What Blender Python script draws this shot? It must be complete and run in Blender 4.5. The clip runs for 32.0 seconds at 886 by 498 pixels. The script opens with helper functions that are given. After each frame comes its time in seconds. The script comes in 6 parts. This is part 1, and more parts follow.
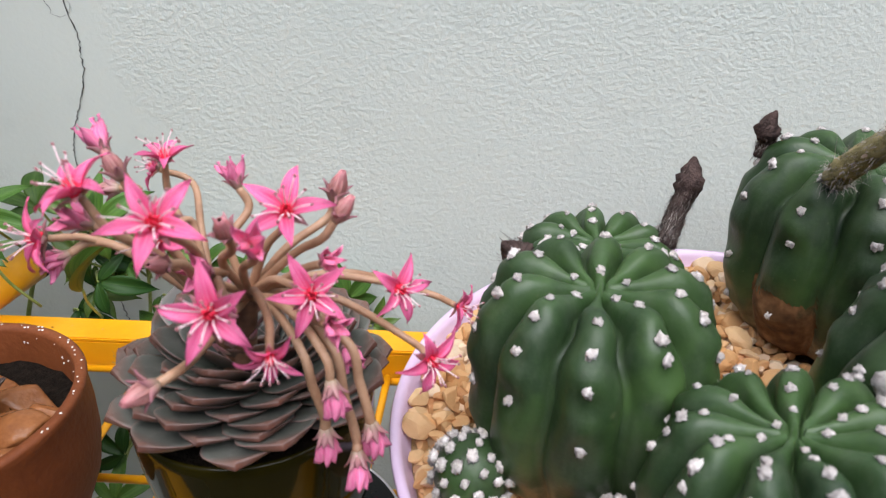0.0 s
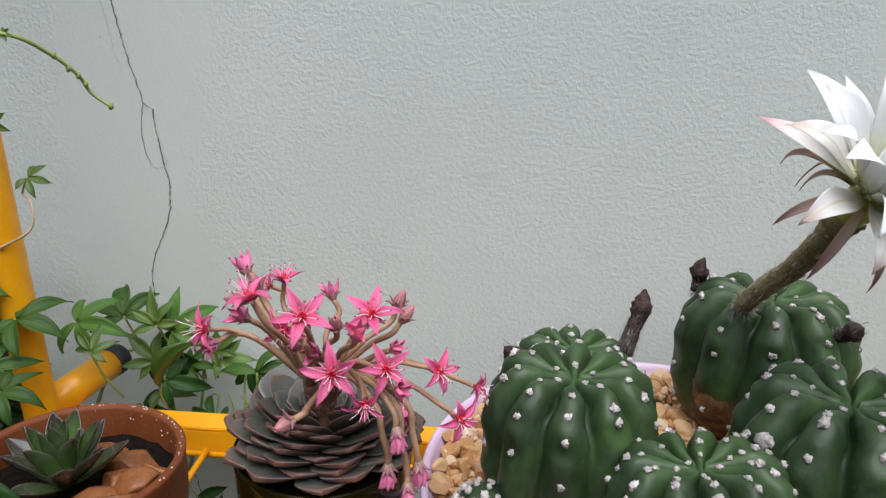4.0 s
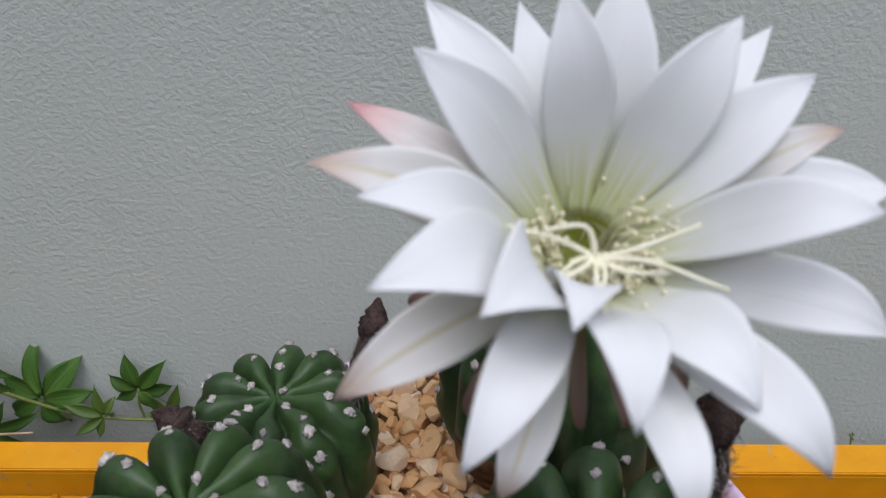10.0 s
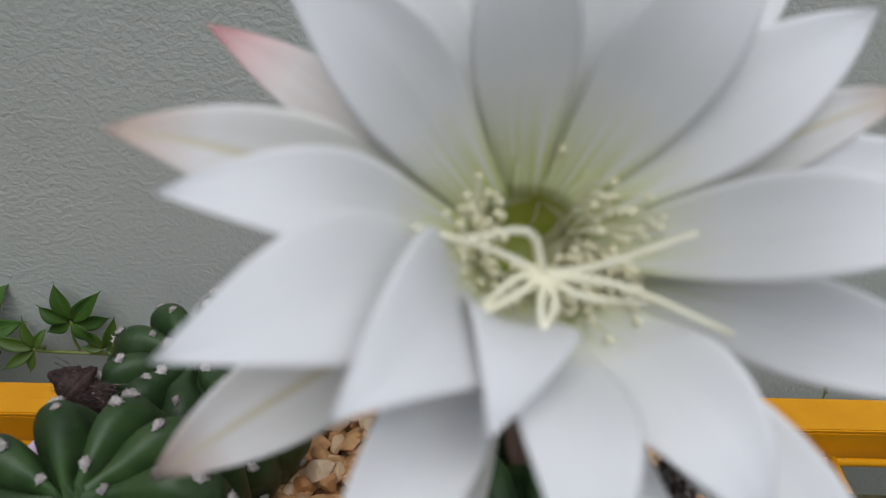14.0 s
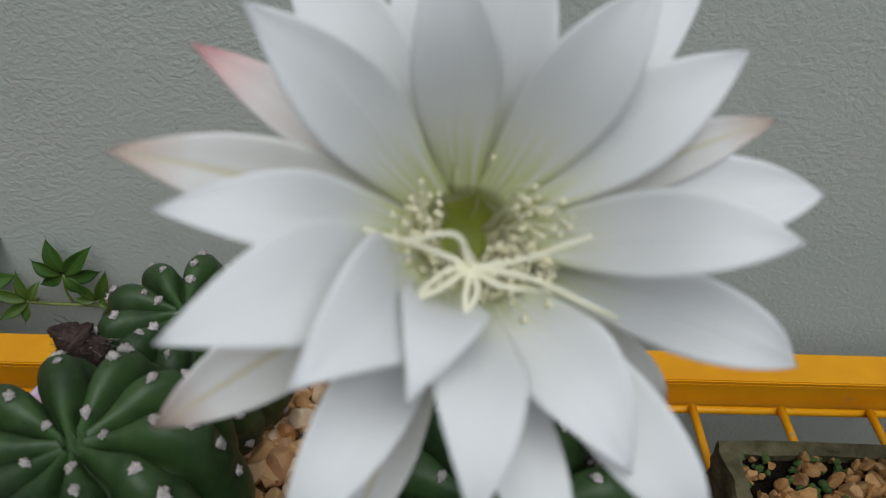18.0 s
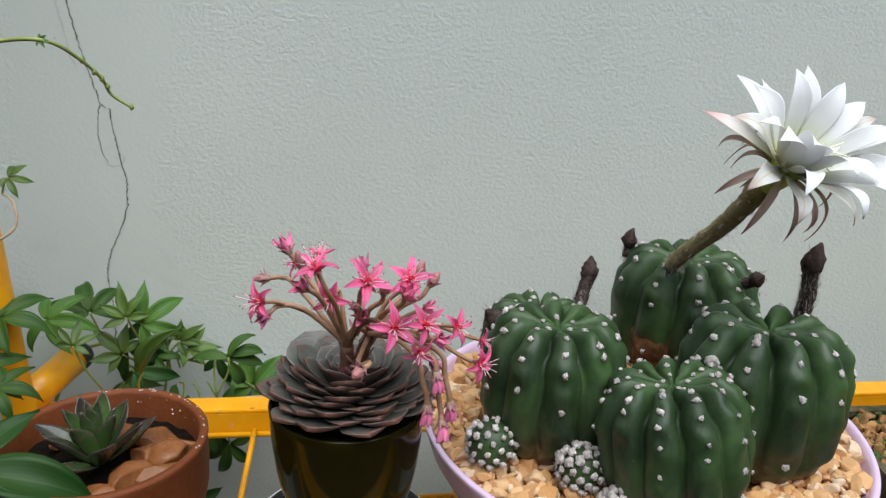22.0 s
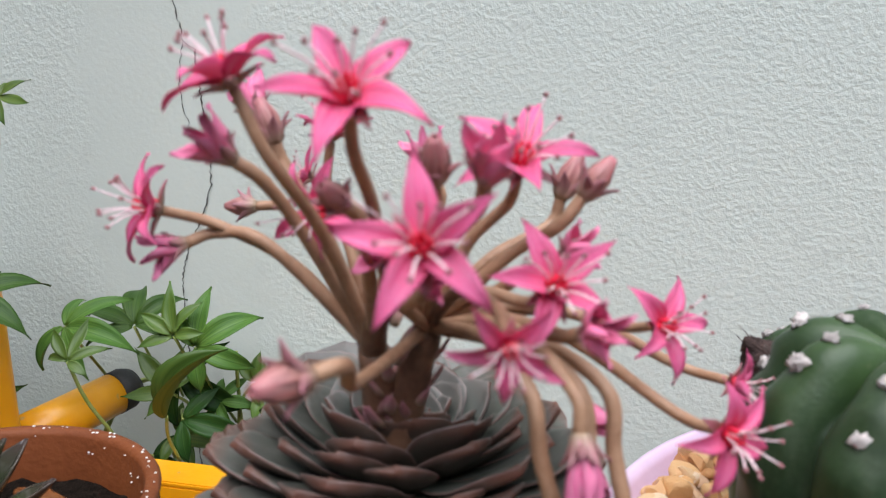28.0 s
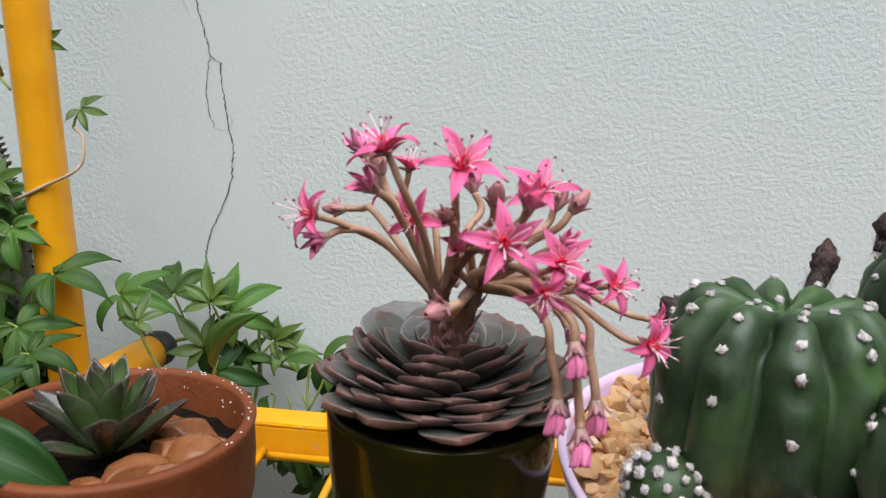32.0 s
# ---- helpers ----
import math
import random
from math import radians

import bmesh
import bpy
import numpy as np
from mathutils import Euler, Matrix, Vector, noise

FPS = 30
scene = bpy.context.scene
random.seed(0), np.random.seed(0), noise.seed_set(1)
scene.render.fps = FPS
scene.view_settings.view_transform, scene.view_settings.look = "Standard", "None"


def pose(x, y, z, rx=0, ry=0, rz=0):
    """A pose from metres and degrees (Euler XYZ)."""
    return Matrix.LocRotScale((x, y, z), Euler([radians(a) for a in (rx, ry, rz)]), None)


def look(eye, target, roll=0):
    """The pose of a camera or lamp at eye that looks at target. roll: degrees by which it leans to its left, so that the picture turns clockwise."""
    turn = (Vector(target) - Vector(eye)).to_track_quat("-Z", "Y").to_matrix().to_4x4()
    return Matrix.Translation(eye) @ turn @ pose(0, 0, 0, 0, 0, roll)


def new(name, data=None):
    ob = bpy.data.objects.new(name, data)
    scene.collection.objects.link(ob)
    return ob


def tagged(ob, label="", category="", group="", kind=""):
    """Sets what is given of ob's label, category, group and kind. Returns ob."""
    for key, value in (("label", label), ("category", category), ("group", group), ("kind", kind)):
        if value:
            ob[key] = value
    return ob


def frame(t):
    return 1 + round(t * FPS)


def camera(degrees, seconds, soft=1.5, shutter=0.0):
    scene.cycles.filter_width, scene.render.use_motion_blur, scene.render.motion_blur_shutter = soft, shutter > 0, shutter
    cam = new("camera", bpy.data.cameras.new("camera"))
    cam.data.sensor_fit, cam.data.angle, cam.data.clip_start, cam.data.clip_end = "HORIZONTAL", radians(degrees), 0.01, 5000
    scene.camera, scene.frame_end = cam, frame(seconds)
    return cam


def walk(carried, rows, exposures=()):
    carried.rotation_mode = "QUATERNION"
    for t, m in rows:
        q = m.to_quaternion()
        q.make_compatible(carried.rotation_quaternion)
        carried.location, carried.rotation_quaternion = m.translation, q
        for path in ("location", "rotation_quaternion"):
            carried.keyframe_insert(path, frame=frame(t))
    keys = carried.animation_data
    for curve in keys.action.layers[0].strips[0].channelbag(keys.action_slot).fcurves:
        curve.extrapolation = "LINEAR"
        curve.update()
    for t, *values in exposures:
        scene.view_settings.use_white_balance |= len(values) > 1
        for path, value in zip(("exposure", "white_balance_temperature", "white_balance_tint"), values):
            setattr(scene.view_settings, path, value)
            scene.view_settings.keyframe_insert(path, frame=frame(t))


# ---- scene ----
cam = camera(61.8, 32.0, 1.2, 0.2)
cam.data.dof.use_dof, cam.data.dof.focus_distance, cam.data.dof.aperture_fstop = True, 0.34, 27.0
PATH = [
    (0, (0.015, 0.014, 1.313), (-0.128, 1.761, 0.35), -0.4),
    (0.5, (0.014, 0.001, 1.319), (-0.127, 1.77, 0.397), -0.3),
    (1, (0.001, -0.021, 1.329), (-0.152, 1.795, 0.505), 0.2),
    (1.5, (-0.006, -0.041, 1.337), (-0.184, 1.806, 0.591), -0.2),
    (2, (0.003, -0.05, 1.342), (-0.132, 1.823, 0.653), 0.8),
    (2.5, (-0.002, -0.065, 1.345), (-0.186, 1.817, 0.694), 0.7),
    (3, (0.002, -0.077, 1.35), (-0.173, 1.811, 0.714), 0.6),
    (3.5, (0.009, -0.076, 1.345), (-0.11, 1.811, 0.695), 1.5),
    (5.5, (-0.002, -0.09, 1.359), (-0.149, 1.815, 0.768), 1.7),
    (6, (0.006, -0.086, 1.357), (-0.071, 1.818, 0.752), 1.9),
    (6.5, (0.034, -0.072, 1.358), (0.035, 1.832, 0.745), 1.8),
    (7, (0.069, -0.052, 1.36), (0.148, 1.846, 0.733), 1.5),
    (7.5, (0.091, -0.027, 1.359), (0.195, 1.836, 0.639), 0.3),
    (8, (0.101, -0.003, 1.361), (0.197, 1.83, 0.568), 0.2),
    (8.5, (0.108, 0.019, 1.359), (0.125, 1.793, 0.436), -1.2),
    (9, (0.115, 0.038, 1.36), (0.131, 1.782, 0.381), -0.6),
    (9.5, (0.114, 0.055, 1.355), (0.102, 1.785, 0.352), -0.8),
    (10, (0.118, 0.069, 1.352), (0.04, 1.789, 0.334), -1.7),
    (10.5, (0.127, 0.085, 1.343), (0.036, 1.793, 0.306), -1.7),
    (11, (0.13, 0.093, 1.342), (0.062, 1.767, 0.249), -1.5),
    (11.5, (0.126, 0.098, 1.346), (0.11, 1.704, 0.154), -0.3),
    (12, (0.125, 0.096, 1.353), (0.141, 1.697, 0.154), 0.7),
    (12.5, (0.124, 0.097, 1.349), (0.125, 1.696, 0.148), 0.8),
    (13, (0.128, 0.101, 1.345), (0.081, 1.692, 0.134), 0.2),
    (13.5, (0.129, 0.101, 1.344), (0.101, 1.689, 0.128), 0.3),
    (14, (0.126, 0.102, 1.343), (0.112, 1.691, 0.129), 0.8),
    (14.5, (0.127, 0.101, 1.344), (0.126, 1.692, 0.131), 1.3),
    (16.5, (0.128, 0.105, 1.347), (0.116, 1.643, 0.069), 1.3),
    (17, (0.13, 0.105, 1.349), (0.123, 1.58, -0.002), 0.8),
    (17.5, (0.128, 0.098, 1.352), (0.13, 1.593, 0.023), 1.4),
    (18, (0.131, 0.093, 1.357), (0.151, 1.596, 0.037), 2.1),
    (18.5, (0.13, 0.087, 1.358), (0.147, 1.607, 0.06), 1.9),
    (19, (0.126, 0.068, 1.364), (0.166, 1.665, 0.16), 2.1),
    (19.5, (0.124, 0.042, 1.367), (0.156, 1.694, 0.241), 1.5),
    (20, (0.114, 0.009, 1.367), (0.151, 1.723, 0.337), 1.0),
    (20.5, (0.08, -0.034, 1.368), (0.184, 1.73, 0.432), 0.7),
    (21, (0.026, -0.072, 1.356), (0.194, 1.733, 0.509), 1.9),
    (21.5, (-0.018, -0.099, 1.355), (0.205, 1.732, 0.583), 2.7),
    (22, (-0.062, -0.131, 1.353), (0.207, 1.746, 0.717), 2.7),
    (22.5, (-0.08, -0.161, 1.352), (0.191, 1.728, 0.754), 3.4),
    (23, (-0.069, -0.171, 1.346), (0.177, 1.704, 0.694), 3.9),
    (23.5, (-0.067, -0.155, 1.328), (0.191, 1.714, 0.665), 4.1),
    (24, (-0.059, -0.12, 1.312), (0.209, 1.724, 0.584), 4.4),
    (24.5, (-0.035, -0.058, 1.301), (0.136, 1.78, 0.532), 4.0),
    (25, (-0.028, -0.02, 1.284), (-0.022, 1.796, 0.445), 2.5),
    (25.5, (-0.03, 0.01, 1.275), (-0.175, 1.852, 0.51), 0.9),
    (26, (-0.028, 0.029, 1.26), (-0.327, 1.918, 0.676), -0.7),
    (26.5, (-0.026, 0.045, 1.253), (-0.393, 1.947, 0.758), -1.4),
    (28.5, (-0.023, 0.052, 1.246), (-0.4, 1.982, 0.883), 1.4),
    (29, (-0.023, 0.049, 1.248), (-0.413, 1.97, 0.847), 0.8),
    (29.5, (-0.027, 0.036, 1.247), (-0.418, 1.952, 0.826), 1.5),
    (30, (-0.035, 0.015, 1.256), (-0.394, 1.939, 0.843), 1.7),
    (30.5, (-0.042, -0.005, 1.259), (-0.376, 1.919, 0.83), 1.3),
    (31, (-0.047, -0.017, 1.262), (-0.343, 1.91, 0.816), 1.9),
    (31.5, (-0.043, -0.025, 1.264), (-0.294, 1.909, 0.822), 2.1),
    (32, (-0.039, -0.034, 1.266), (-0.232, 1.908, 0.832), 2.4),
]
walk(cam, [(t, look(eye, target, roll)) for t, eye, target, roll in PATH], exposures=[(0, -0.07, 6400, 11), (1, -0.22, 6400, 11), (3, -0.35, 6400, 11), (6, -0.53, 6450, 12), (7, -0.62, 6400, 13), (8, -0.77, 6350, 13), (9, -0.84, 6300, 13), (10, -1.06, 6250, 12), (11, -1.27, 6250, 11), (13, -1.40, 6350, 9), (14, -1.44, 6400, 8), (17, -1.55, 6400, 6), (18, -1.49, 6450, 4), (19, -1.27, 6450, 4), (20, -0.87, 6400, 4), (21, -0.62, 6400, 4), (22, -0.47, 6400, 5), (23, -0.42, 6400, 9), (24, -0.29, 6350, 11), (26, -0.12, 6350, 10), (32, -0.12, 6350, 10)])

# ---- light ----
world = bpy.data.worlds.new("overcast sky")
scene.world = world
world.use_nodes = True
wn = world.node_tree
sky = wn.nodes.new("ShaderNodeTexSky")
sky.sky_type, sky.sun_disc = "NISHITA", False
sky.sun_elevation, sky.sun_rotation = radians(75), radians(200)
sky.air_density, sky.dust_density, sky.ozone_density = 1.0, 2.2, 1.0
wn.links.new(sky.outputs[0], wn.nodes["Background"].inputs[0])
wn.nodes["Background"].inputs[1].default_value = 0.22
sun = new("sun", bpy.data.lights.new("sun", "SUN"))
sun.data.energy, sun.data.angle, sun.data.color = 5.0, radians(62), (0.965, 0.985, 1.0)
sun.matrix_world = look((0.55, -1.45, 4.5), (0, 0.3, 1.1))


# ---- materials ----
def node(nt, kind, **kw):
    n = nt.nodes.new(kind)
    for k, v in kw.items():
        n.inputs[k].default_value = v
    return n


def ramp(nt, fac, stops):
    n = nt.nodes.new("ShaderNodeValToRGB")
    while len(n.color_ramp.elements) < len(stops):
        n.color_ramp.elements.new(0.5)
    for e, (p, c) in zip(n.color_ramp.elements, stops):
        e.position, e.color = p, (*c, 1)
    nt.links.new(fac, n.inputs[0])
    return n.outputs[0]


def mix(nt, fac, a, b):
    n = nt.nodes.new("ShaderNodeMix")
    n.data_type = "RGBA"
    for sock, v in ((n.inputs[0], fac), (n.inputs[6], a), (n.inputs[7], b)):
        if isinstance(v, (int, float)):
            sock.default_value = v
        elif isinstance(v, tuple):
            sock.default_value = (*v, 1)
        else:
            nt.links.new(v, sock)
    return n.outputs[2]


def base(name, rough=0.5, spec=0.5):
    m = bpy.data.materials.new(name)
    m.use_nodes = True
    nt = m.node_tree
    b = nt.nodes["Principled BSDF"]
    b.inputs["Roughness"].default_value = rough
    b.inputs["Specular IOR Level"].default_value = spec
    co = nt.nodes.new("ShaderNodeTexCoord")
    return m, nt, b, co


def noise_at(nt, co, scale, detail=3, kind="Object"):
    n = node(nt, "ShaderNodeTexNoise", Scale=scale, Detail=detail)
    nt.links.new(co.outputs[kind], n.inputs["Vector"])
    return n.outputs[0]


def bump(nt, b, height, distance, strength=1.0):
    n = node(nt, "ShaderNodeBump", Strength=strength, Distance=distance)
    nt.links.new(height, n.inputs["Height"])
    nt.links.new(n.outputs[0], b.inputs["Normal"])
    return n


def plain(name, dark, light, scale, rough=0.5, relief=0.0, fine=8.0, spec=0.5, vary=0.0, thin=0.0):
    """Two tones by a coarse and a fine grain, a fine relief, a tone of its own for each object."""
    m, nt, b, co = base(name, rough, spec)
    coarse, grain = noise_at(nt, co, scale), noise_at(nt, co, scale * fine, 4)
    both = node(nt, "ShaderNodeMath")
    both.operation = "MULTIPLY_ADD"
    nt.links.new(grain, both.inputs[0])
    both.inputs[1].default_value = 0.45
    nt.links.new(coarse, both.inputs[2])
    col = ramp(nt, both.outputs[0], [(0.45, dark), (0.95, light)])
    if vary:
        info = nt.nodes.new("ShaderNodeObjectInfo")
        hsv = nt.nodes.new("ShaderNodeHueSaturation")
        rng = node(nt, "ShaderNodeMapRange")
        rng.inputs[3].default_value, rng.inputs[4].default_value = 1 - vary, 1 + vary
        nt.links.new(info.outputs["Random"], rng.inputs[0])
        nt.links.new(rng.outputs[0], hsv.inputs["Value"])
        nt.links.new(col, hsv.inputs["Color"])
        col = hsv.outputs[0]
    nt.links.new(col, b.inputs["Base Color"])
    if relief:
        bump(nt, b, grain, relief)
    if thin:
        see_through(nt, b, col, thin)
    return m


def see_through(nt, b, col, share):
    """Part of the light passes through a thin leaf or petal."""
    tr = nt.nodes.new("ShaderNodeBsdfTranslucent")
    nt.links.new(col, tr.inputs[0])
    mx = nt.nodes.new("ShaderNodeMixShader")
    mx.inputs[0].default_value = share
    nt.links.new(b.outputs[0], mx.inputs[1])
    nt.links.new(tr.outputs[0], mx.inputs[2])
    nt.links.new(mx.outputs[0], nt.nodes["Material Output"].inputs[0])


def graded(name, along, rough=0.5, edge=None, stripe=None, thin=0.0, relief=0.0, vary=0.0, spec=0.5, blotch=0.0, soft=0.0, mid=None):
    """A blade's pigment: stops from base to tip, a rim tone, fine lengthwise stripes. UV: x across (0..1), y along."""
    m, nt, b, co = base(name, rough, spec)
    sep = nt.nodes.new("ShaderNodeSeparateXYZ")
    nt.links.new(co.outputs["UV"], sep.inputs[0])
    col = ramp(nt, sep.outputs[1], along)
    across = node(nt, "ShaderNodeMath")
    across.operation = "SUBTRACT"
    nt.links.new(sep.outputs[0], across.inputs[0])
    across.inputs[1].default_value = 0.5
    ab = node(nt, "ShaderNodeMath")
    ab.operation = "ABSOLUTE"
    nt.links.new(across.outputs[0], ab.inputs[0])
    if stripe:
        mp = node(nt, "ShaderNodeMapping")
        mp.inputs["Scale"].default_value = (22, 1.2, 1)
        nt.links.new(co.outputs["UV"], mp.inputs[0])
        nz = node(nt, "ShaderNodeTexNoise", Scale=1.0, Detail=2)
        nt.links.new(mp.outputs[0], nz.inputs["Vector"])
        col = mix(nt, ramp(nt, nz.outputs[0], [(0.42, (0, 0, 0)), (0.7, (1, 1, 1))]), col, stripe)
        if relief:
            bump(nt, b, nz.outputs[0], relief)
    if mid:
        rib = ramp(nt, ab.outputs[0], [(0.0, (0.75, 0.75, 0.75)), (mid[1], (0, 0, 0))])
        col = mix(nt, rib, col, mid[0])
    if edge:
        col = mix(nt, ramp(nt, ab.outputs[0], [(edge[1], (0, 0, 0)), (0.5, (1, 1, 1))]), col, edge[0])
    if blotch:
        nz = noise_at(nt, co, 260, 4)
        col = mix(nt, ramp(nt, nz, [(0.5, (0, 0, 0)), (0.8, (blotch, blotch, blotch))]), col, (0.30, 0.26, 0.26))
    if vary:
        info = nt.nodes.new("ShaderNodeObjectInfo")
        hsv = nt.nodes.new("ShaderNodeHueSaturation")
        rng = node(nt, "ShaderNodeMapRange")
        rng.inputs[3].default_value, rng.inputs[4].default_value = 1 - vary, 1 + vary
        nt.links.new(info.outputs["Random"], rng.inputs[0])
        nt.links.new(rng.outputs[0], hsv.inputs["Value"])
        nt.links.new(col, hsv.inputs["Color"])
        col = hsv.outputs[0]
    nt.links.new(col, b.inputs["Base Color"])
    if thin:
        see_through(nt, b, col, thin)
    if soft:
        b.inputs["Subsurface Weight"].default_value = 1.0
        b.inputs["Subsurface Radius"].default_value = (1.0, 1.0, 0.95)
        b.inputs["Subsurface Scale"].default_value = soft
    return m


def island_stones(name, stops, rough, relief):
    m, nt, b, co = base(name, rough, 0.25)
    geo = nt.nodes.new("ShaderNodeNewGeometry")
    col = ramp(nt, geo.outputs["Random Per Island"], stops)
    nz = noise_at(nt, co, 420, 5)
    col = mix(nt, ramp(nt, nz, [(0.35, (0, 0, 0)), (0.75, (0.3, 0.3, 0.3))]), col, (0.60, 0.40, 0.20))
    nt.links.new(col, b.inputs["Base Color"])
    bump(nt, b, nz, relief)
    return m


def wall_paint():
    """Pale grey-green masonry paint over a stippled render, trowelled smooth along the repaired crack."""
    m, nt, b, co = base("stippled wall paint", 0.75, 0.3)
    sep = nt.nodes.new("ShaderNodeSeparateXYZ")
    nt.links.new(co.outputs["Object"], sep.inputs[0])
    wob = noise_at(nt, co, 16, 5)
    xw = node(nt, "ShaderNodeMath")
    xw.operation = "MULTIPLY_ADD"
    nt.links.new(wob, xw.inputs[0])
    xw.inputs[1].default_value = 0.085
    nt.links.new(sep.outputs[0], xw.inputs[2])
    band = node(nt, "ShaderNodeMapRange")
    dist = node(nt, "ShaderNodeMath")
    dist.operation = "ADD"
    nt.links.new(xw.outputs[0], dist.inputs[0])
    dist.inputs[1].default_value = 0.190
    ab = node(nt, "ShaderNodeMath")
    ab.operation = "ABSOLUTE"
    nt.links.new(dist.outputs[0], ab.inputs[0])
    nt.links.new(ab.outputs[0], band.inputs[0])
    band.inputs[1].default_value, band.inputs[2].default_value = 0.038, 0.056
    band.inputs[3].default_value, band.inputs[4].default_value = 0.18, 1.0
    squash = node(nt, "ShaderNodeMapping")
    squash.inputs["Scale"].default_value = (0.95, 1.0, 1.05)
    squash.inputs["Rotation"].default_value = (0, radians(38), 0)
    nt.links.new(co.outputs["Object"], squash.inputs[0])
    big, fine = noise_at(nt, co, 5, 2), noise_at(nt, co, 700, 3)
    strokes = node(nt, "ShaderNodeTexNoise", Scale=360, Detail=3, Roughness=0.6)
    nt.links.new(squash.outputs[0], strokes.inputs["Vector"])
    mid = strokes.outputs[0]
    col = ramp(nt, big, [(0.3, (0.565, 0.604, 0.558)), (0.7, (0.612, 0.646, 0.600))])
    dirt = ramp(nt, noise_at(nt, co, 36, 5), [(0.62, (0, 0, 0)), (0.85, (0.3, 0.3, 0.3))])
    col = mix(nt, dirt, col, (0.40, 0.43, 0.40))
    pits = ramp(nt, noise_at(nt, co, 190, 1), [(0.775, (0, 0, 0)), (0.82, (0.6, 0.6, 0.6))])
    col = mix(nt, pits, col, (0.28, 0.30, 0.28))
    nt.links.new(col, b.inputs["Base Color"])
    st = ramp(nt, mid, [(0.34, (0, 0, 0)), (0.74, (1, 1, 1))])
    lumps = ramp(nt, noise_at(nt, co, 85, 3), [(0.54, (0, 0, 0)), (0.68, (0.85, 0.85, 0.85)), (0.8, (1, 1, 1))])
    h = mix(nt, 0.16, mix(nt, 0.22, st, lumps), fine)
    hm = node(nt, "ShaderNodeMath")
    hm.operation = "MULTIPLY"
    nt.links.new(h, hm.inputs[0])
    nt.links.new(band.outputs[0], hm.inputs[1])
    patch = ramp(nt, noise_at(nt, co, 11, 3), [(0.35, (0.65, 0.65, 0.65)), (0.65, (1, 1, 1))])
    hp = node(nt, "ShaderNodeMath")
    hp.operation = "MULTIPLY"
    nt.links.new(hm.outputs[0], hp.inputs[0])
    nt.links.new(patch, hp.inputs[1])
    bump(nt, b, hp.outputs[0], 0.0013, 0.42)
    return m


def yellow_paint():
    m, nt, b, co = base("chipped yellow enamel", 0.32, 0.5)
    col = ramp(nt, noise_at(nt, co, 40, 4), [(0.35, (0.76, 0.315, 0.004)), (0.7, (0.85, 0.385, 0.007))])
    sc = ramp(nt, noise_at(nt, co, 130, 6), [(0.66, (0, 0, 0)), (0.70, (0.85, 0.85, 0.85))])
    col = mix(nt, sc, col, (0.55, 0.33, 0.12))
    rust = ramp(nt, noise_at(nt, co, 55, 5), [(0.71, (0, 0, 0)), (0.745, (1, 1, 1))])
    col = mix(nt, rust, col, (0.09, 0.035, 0.012))
    nt.links.new(col, b.inputs["Base Color"])
    nt.links.new(ramp(nt, rust, [(0.0, (0.3, 0.3, 0.3)), (1.0, (0.85, 0.85, 0.85))]), b.inputs["Roughness"])
    bump(nt, b, noise_at(nt, co, 300, 3), 0.0003, 0.5)
    return m


